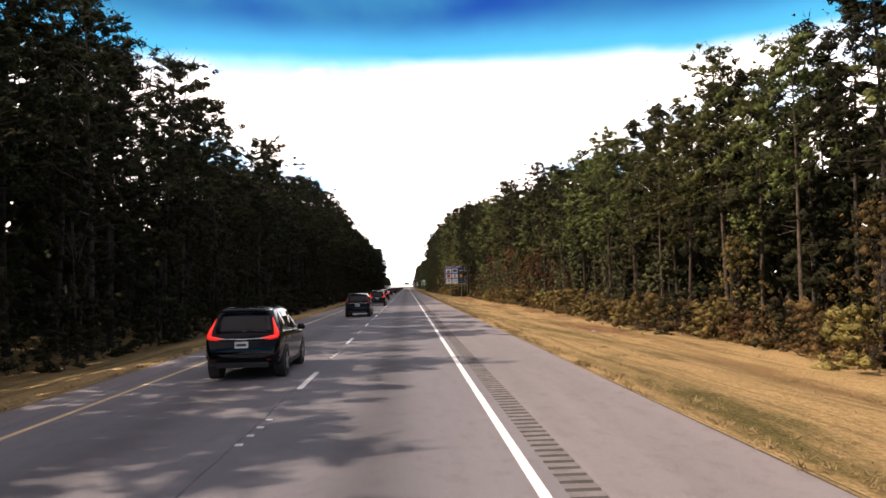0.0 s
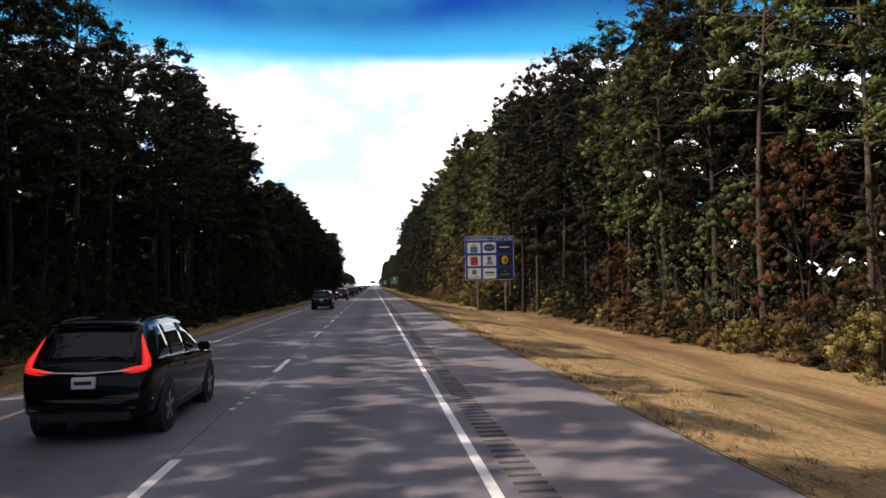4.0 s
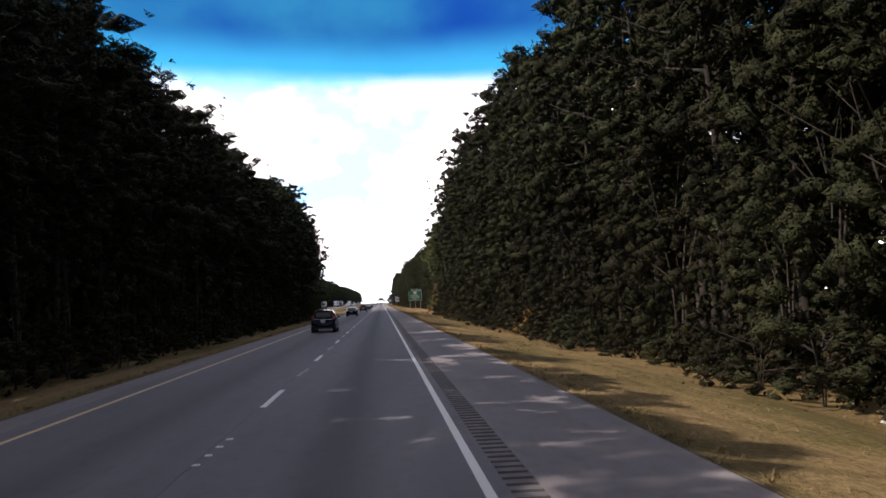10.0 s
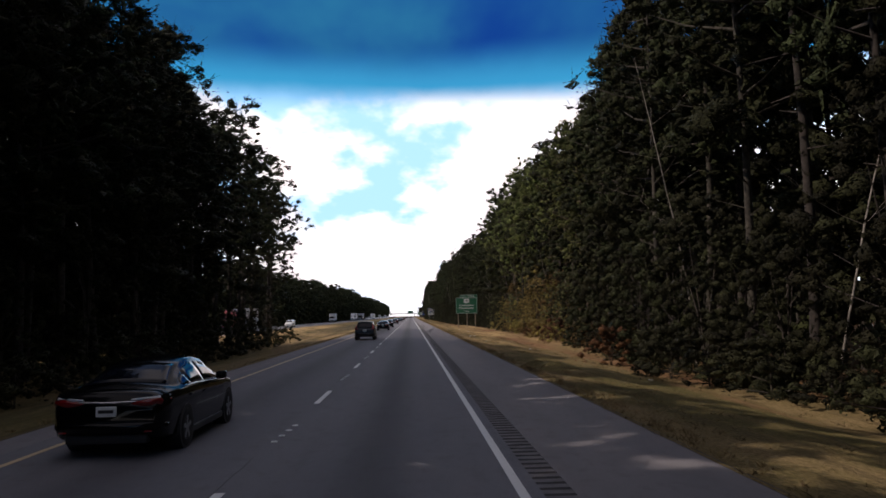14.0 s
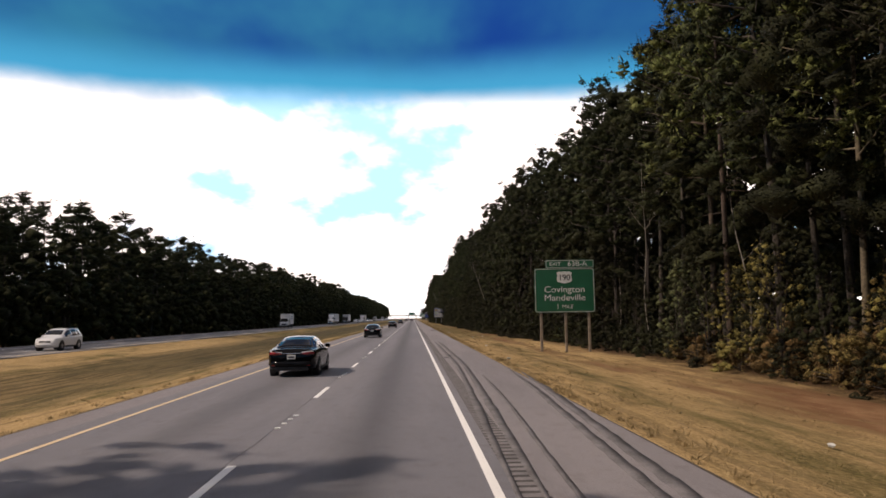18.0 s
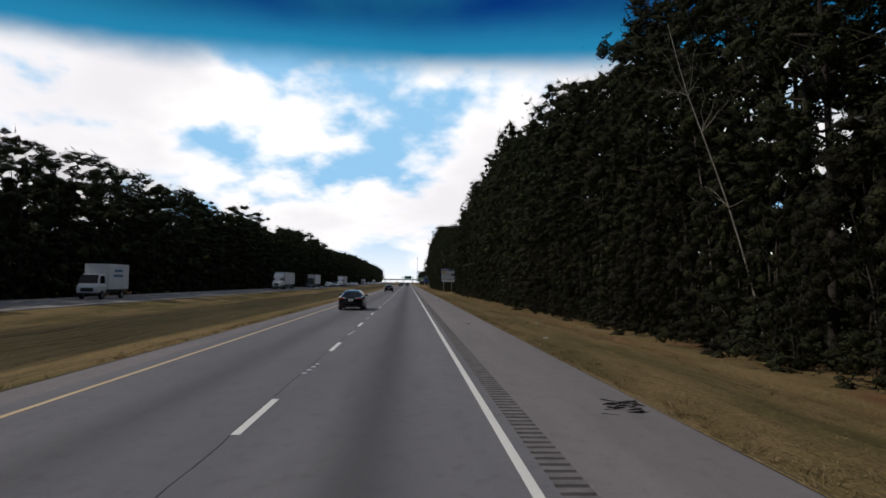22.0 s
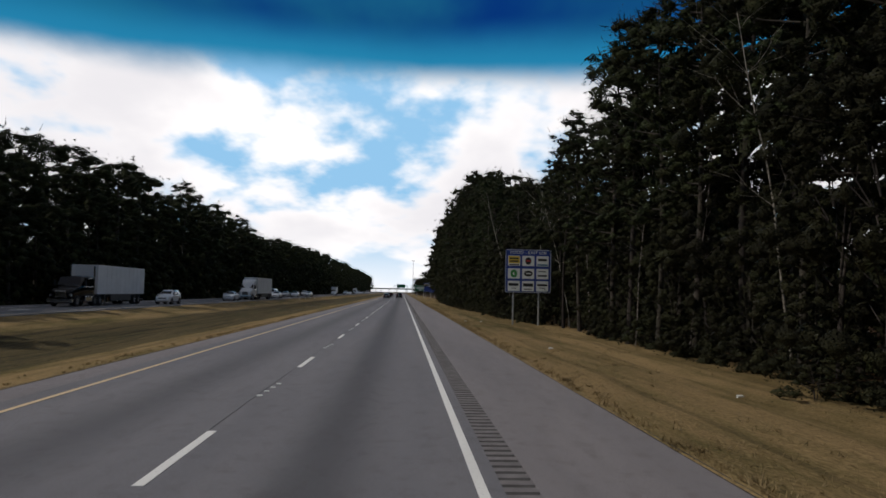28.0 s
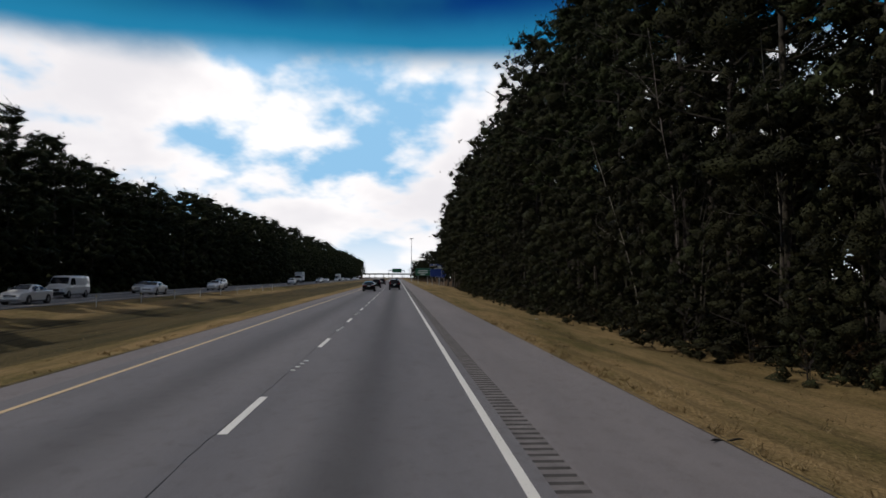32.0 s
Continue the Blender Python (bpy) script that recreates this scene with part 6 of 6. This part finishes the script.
def box_truck(paint):
    e = new("box_truck")
    S = [(0.0, section(0.6, 1.45, 2.5, 0.98, 1.02, 0.92)), (1.3, section(0.6, 1.45, 2.5, 0.98, 1.02, 0.90)), (1.9, section(0.6, 1.4, 1.5, 0.98, 1.0, 0.86)), (2.1, section(0.6, 1.2, 1.22, 0.96, 0.98, 0.8))]
    cab = part("cab", loft(S, PAINTS[paint], "box_truck_cab"), None, e)
    pane([(0.9, 1.88, 1.56), (-0.9, 1.88, 1.56), (-0.82, 1.42, 2.38), (0.82, 1.42, 2.38)], cab, "windscreen")
    b = part("cargo_box", box(-1.2, 1.2, -5.2, -0.1, 0.95, 3.5, 0.04, 2), BOX_WHITE, e, "white cargo box with plain dark bars")
    for s in (-1, 1):
        pane([(s * 1.02, 0.4, 1.55), (s * 1.02, 1.6, 1.55), (s * 0.95, 1.3, 2.3), (s * 0.95, 0.4, 2.3)], cab, "side_window")
        part("headlight", box(s * 0.74 - 0.14, s * 0.74 + 0.14, 1.95, 2.13, 0.8, 1.0, 0.03, 1), HEAD_CLEAR, e)
        for k, (a, c) in enumerate(((-3.4, -1.4), (-3.6, -1.2))):
            part("lettering_bar", box(s * 1.2 - 0.008, s * 1.2 + 0.008, a, c, 2.7 - k * 0.5, 2.95 - k * 0.5), SIGN_TEAL, b)
        for ay in (-3.9, 1.0):
            wheel(e, s * 0.92, ay, 0.42, 0.3)
    part("grille", box(-0.6, 0.6, 2.02, 2.12, 0.75, 1.1, 0.02, 1), TRIM, e)
    part("chassis", box(-0.5, 0.5, -5.0, 1.0, 0.55, 0.95), TRIM, e)
    part("front_bumper", box(-1.0, 1.0, 2.0, 2.2, 0.45, 0.65, 0.05, 2), TRIM, e)
    return e


def park(thing, x, y, heading, label, category, group):
    thing.matrix_basis = pose(x, y, 0, 0, 0, heading)
    return tagged(thing, label, category, group)


AHEAD, ONCOMING = "traffic on the near carriageway", "traffic on the opposite carriageway"
brake_suv = park(car("suv", "black", SUV, True), -5.25, 4.0, 0, "glossy black sport utility car with lit brake lights", "car", AHEAD)
black_suv = park(car("suv", "black", SUV), -4.95, 39.5, 0, "glossy black sport utility car in the passing lane", "car", AHEAD)
black_sedan = park(car("sedan", "black", SEDAN), -6.0, 373.6, 0, "glossy black sedan in the passing lane", "car", AHEAD)
grey_suv = park(car("suv", "dark grey", SUV), -5.5, 256.5, 0, "dark grey sport utility car in the passing lane", "car", AHEAD)
for src, x, y in ((brake_suv, -4.7, 68.0), (brake_suv, -5.2, 104.0), (black_suv, -5.75, 158.4), (black_suv, -5.6, 194.0), (black_suv, -5.6, 224.5), (black_suv, -5.5, 309.5), (grey_suv, -5.5, 428.0),
                  (black_sedan, -5.5, 470.5), (black_sedan, -5.5, 497.3), (black_sedan, -5.5, 550.9), (black_sedan, -5.5, 630.5), (black_sedan, -5.5, 732.0),
                  (black_sedan, -5.5, 951.0), (black_suv, -5.5, 987.0), (black_suv, -1.85, 965.0), (grey_suv, -5.5, 1040.0), (black_sedan, -1.85, 1090.0), (grey_suv, -1.85, 1180.0)):
    copy_thing(src, pose(x, y, 0))
white_suv = park(car("suv", "white", SUV), -28.6, 824, 180, "white sport utility car on the opposite carriageway", "car", ONCOMING)
white_sedan = park(car("sedan", "white", SEDAN), -28.6, 856, 180, "white sedan on the opposite carriageway", "car", ONCOMING)
silver_sedan = park(car("sedan", "silver", SEDAN), -32.3, 871, 180, "silver sedan on the opposite carriageway", "car", ONCOMING)
park(van("white"), -32.3, 914, 180, "white panel van on the opposite carriageway", "van", ONCOMING)
park(pickup("dark grey"), -32.3, 884, 180, "dark grey pickup truck on the opposite carriageway", "truck", ONCOMING)
park(semi("black", 13.0, False), -32.3, 809, 180, "black lorry tractor with white box trailer", "truck", ONCOMING)
park(semi("white"), -28.6, 870.5, 180, "white lorry with pale box trailer and side skirts", "truck", ONCOMING)
park(semi("white"), -32.3, 752, 180, "white lorry with white box trailer", "truck", ONCOMING)
park(semi("red"), -32.3, 488.5, 180, "dark red lorry with white box trailer", "truck", ONCOMING)
white_box = park(box_truck("white"), -32.3, 649, 180, "white box truck on the opposite carriageway", "truck", ONCOMING)
copy_thing(white_suv, pose(-28.6, 526, 0, 0, 0, 180))
for src, x, y in ((white_sedan, -28.6, 899), (white_sedan, -28.6, 927), (silver_sedan, -32.3, 935), (white_sedan, -28.6, 955), (white_suv, -32.3, 973), (white_suv, -28.6, 1034),
                  (white_box, -32.3, 1074), (silver_sedan, -28.6, 1098), (white_sedan, -28.6, 1125), (white_suv, -32.3, 1140), (silver_sedan, -28.6, 1172), (white_suv, -28.6, 1205),
                  (white_box, -32.3, 1222), (white_sedan, -28.6, 1245), (silver_sedan, -32.3, 1275), (white_suv, -28.6, 1300), (white_sedan, -28.6, 1345), (white_suv, -32.3, 1380)):
    copy_thing(src, pose(x, y, 0, 0, 0, 180))

# ---- small things ----
SCRAP = surface("torn tyre rubber", (0.02, 0.02, 0.02), 0.8, 0.4, 8, 40, 0.5)
LITTER = surface("pale litter", (0.55, 0.55, 0.53), 0.7, 0.2, 8, 40)
for sx, sy, n in ((2.5, 587.6, 9), (2.6, 588.0, 8), (2.35, 587.3, 5), (1.75, 613.0, 1), (2.75, 852.5, 2), (1.5, 172.8, 2), (1.3, 508.0, 1), (2.2, 660.0, 1), (0.4, 505.5, 1)):
    for i in range(n):
        pts = [(u * 0.24, 0.04 * math.sin(u * 3 + i), 0.012 + 0.02 * math.cos(u * 2 + i)) for u in np.linspace(-0.6, 0.6, 6)]
        v, f = tube(pts, [0.004, 0.013, 0.017, 0.015, 0.013, 0.004], 6)
        v = [(a, b, max(0.002, c)) for a, b, c in v]
        ob = part("tyre_scrap", raw_mesh("tyre_scrap", v, f, SCRAP, True), None, None, at=pose(sx + random.uniform(-0.35, 0.35), sy + random.uniform(-0.5, 0.5), 0, 0, 0, random.uniform(-40, 40)))
        tagged(ob, "curled strip of black torn tyre on the shoulder", "debris", "tyre scraps on the shoulder")
for i in range(34):
    lx, ly = random.uniform(3.6, 9.5), random.uniform(5, 890)
    bm = box(-0.09, 0.09, -0.06, 0.06, 0, 0.05, 0.015, 1)
    for v in bm.verts:
        v.co += Vector((random.uniform(-0.03, 0.03), random.uniform(-0.03, 0.03), random.uniform(0, 0.03)))
    ob = part("litter", bm, LITTER, None, at=pose(lx, ly, ground_z(lx) + 0.05, 0, 0, random.uniform(0, 180)))
    tagged(ob, "crumpled pale scrap of litter on the grass", "litter", "litter on the verge")
for i in range(9):
    px, py = -23.6, 899 + i * 9.5
    e = new("marker_post")
    part("post", box(-0.03, 0.03, -0.015, 0.015, -0.3, 0.9, 0.008, 1), SIGN_WHITE, e)
    part("reflector", box(-0.025, 0.025, -0.021, -0.015, 0.74, 0.86), SIGN_GOLD, e)
    e.matrix_basis = pose(px, py, ground_z(px))
    tagged(e, "slim white delineator post on the median grass", "post", "median marker posts")
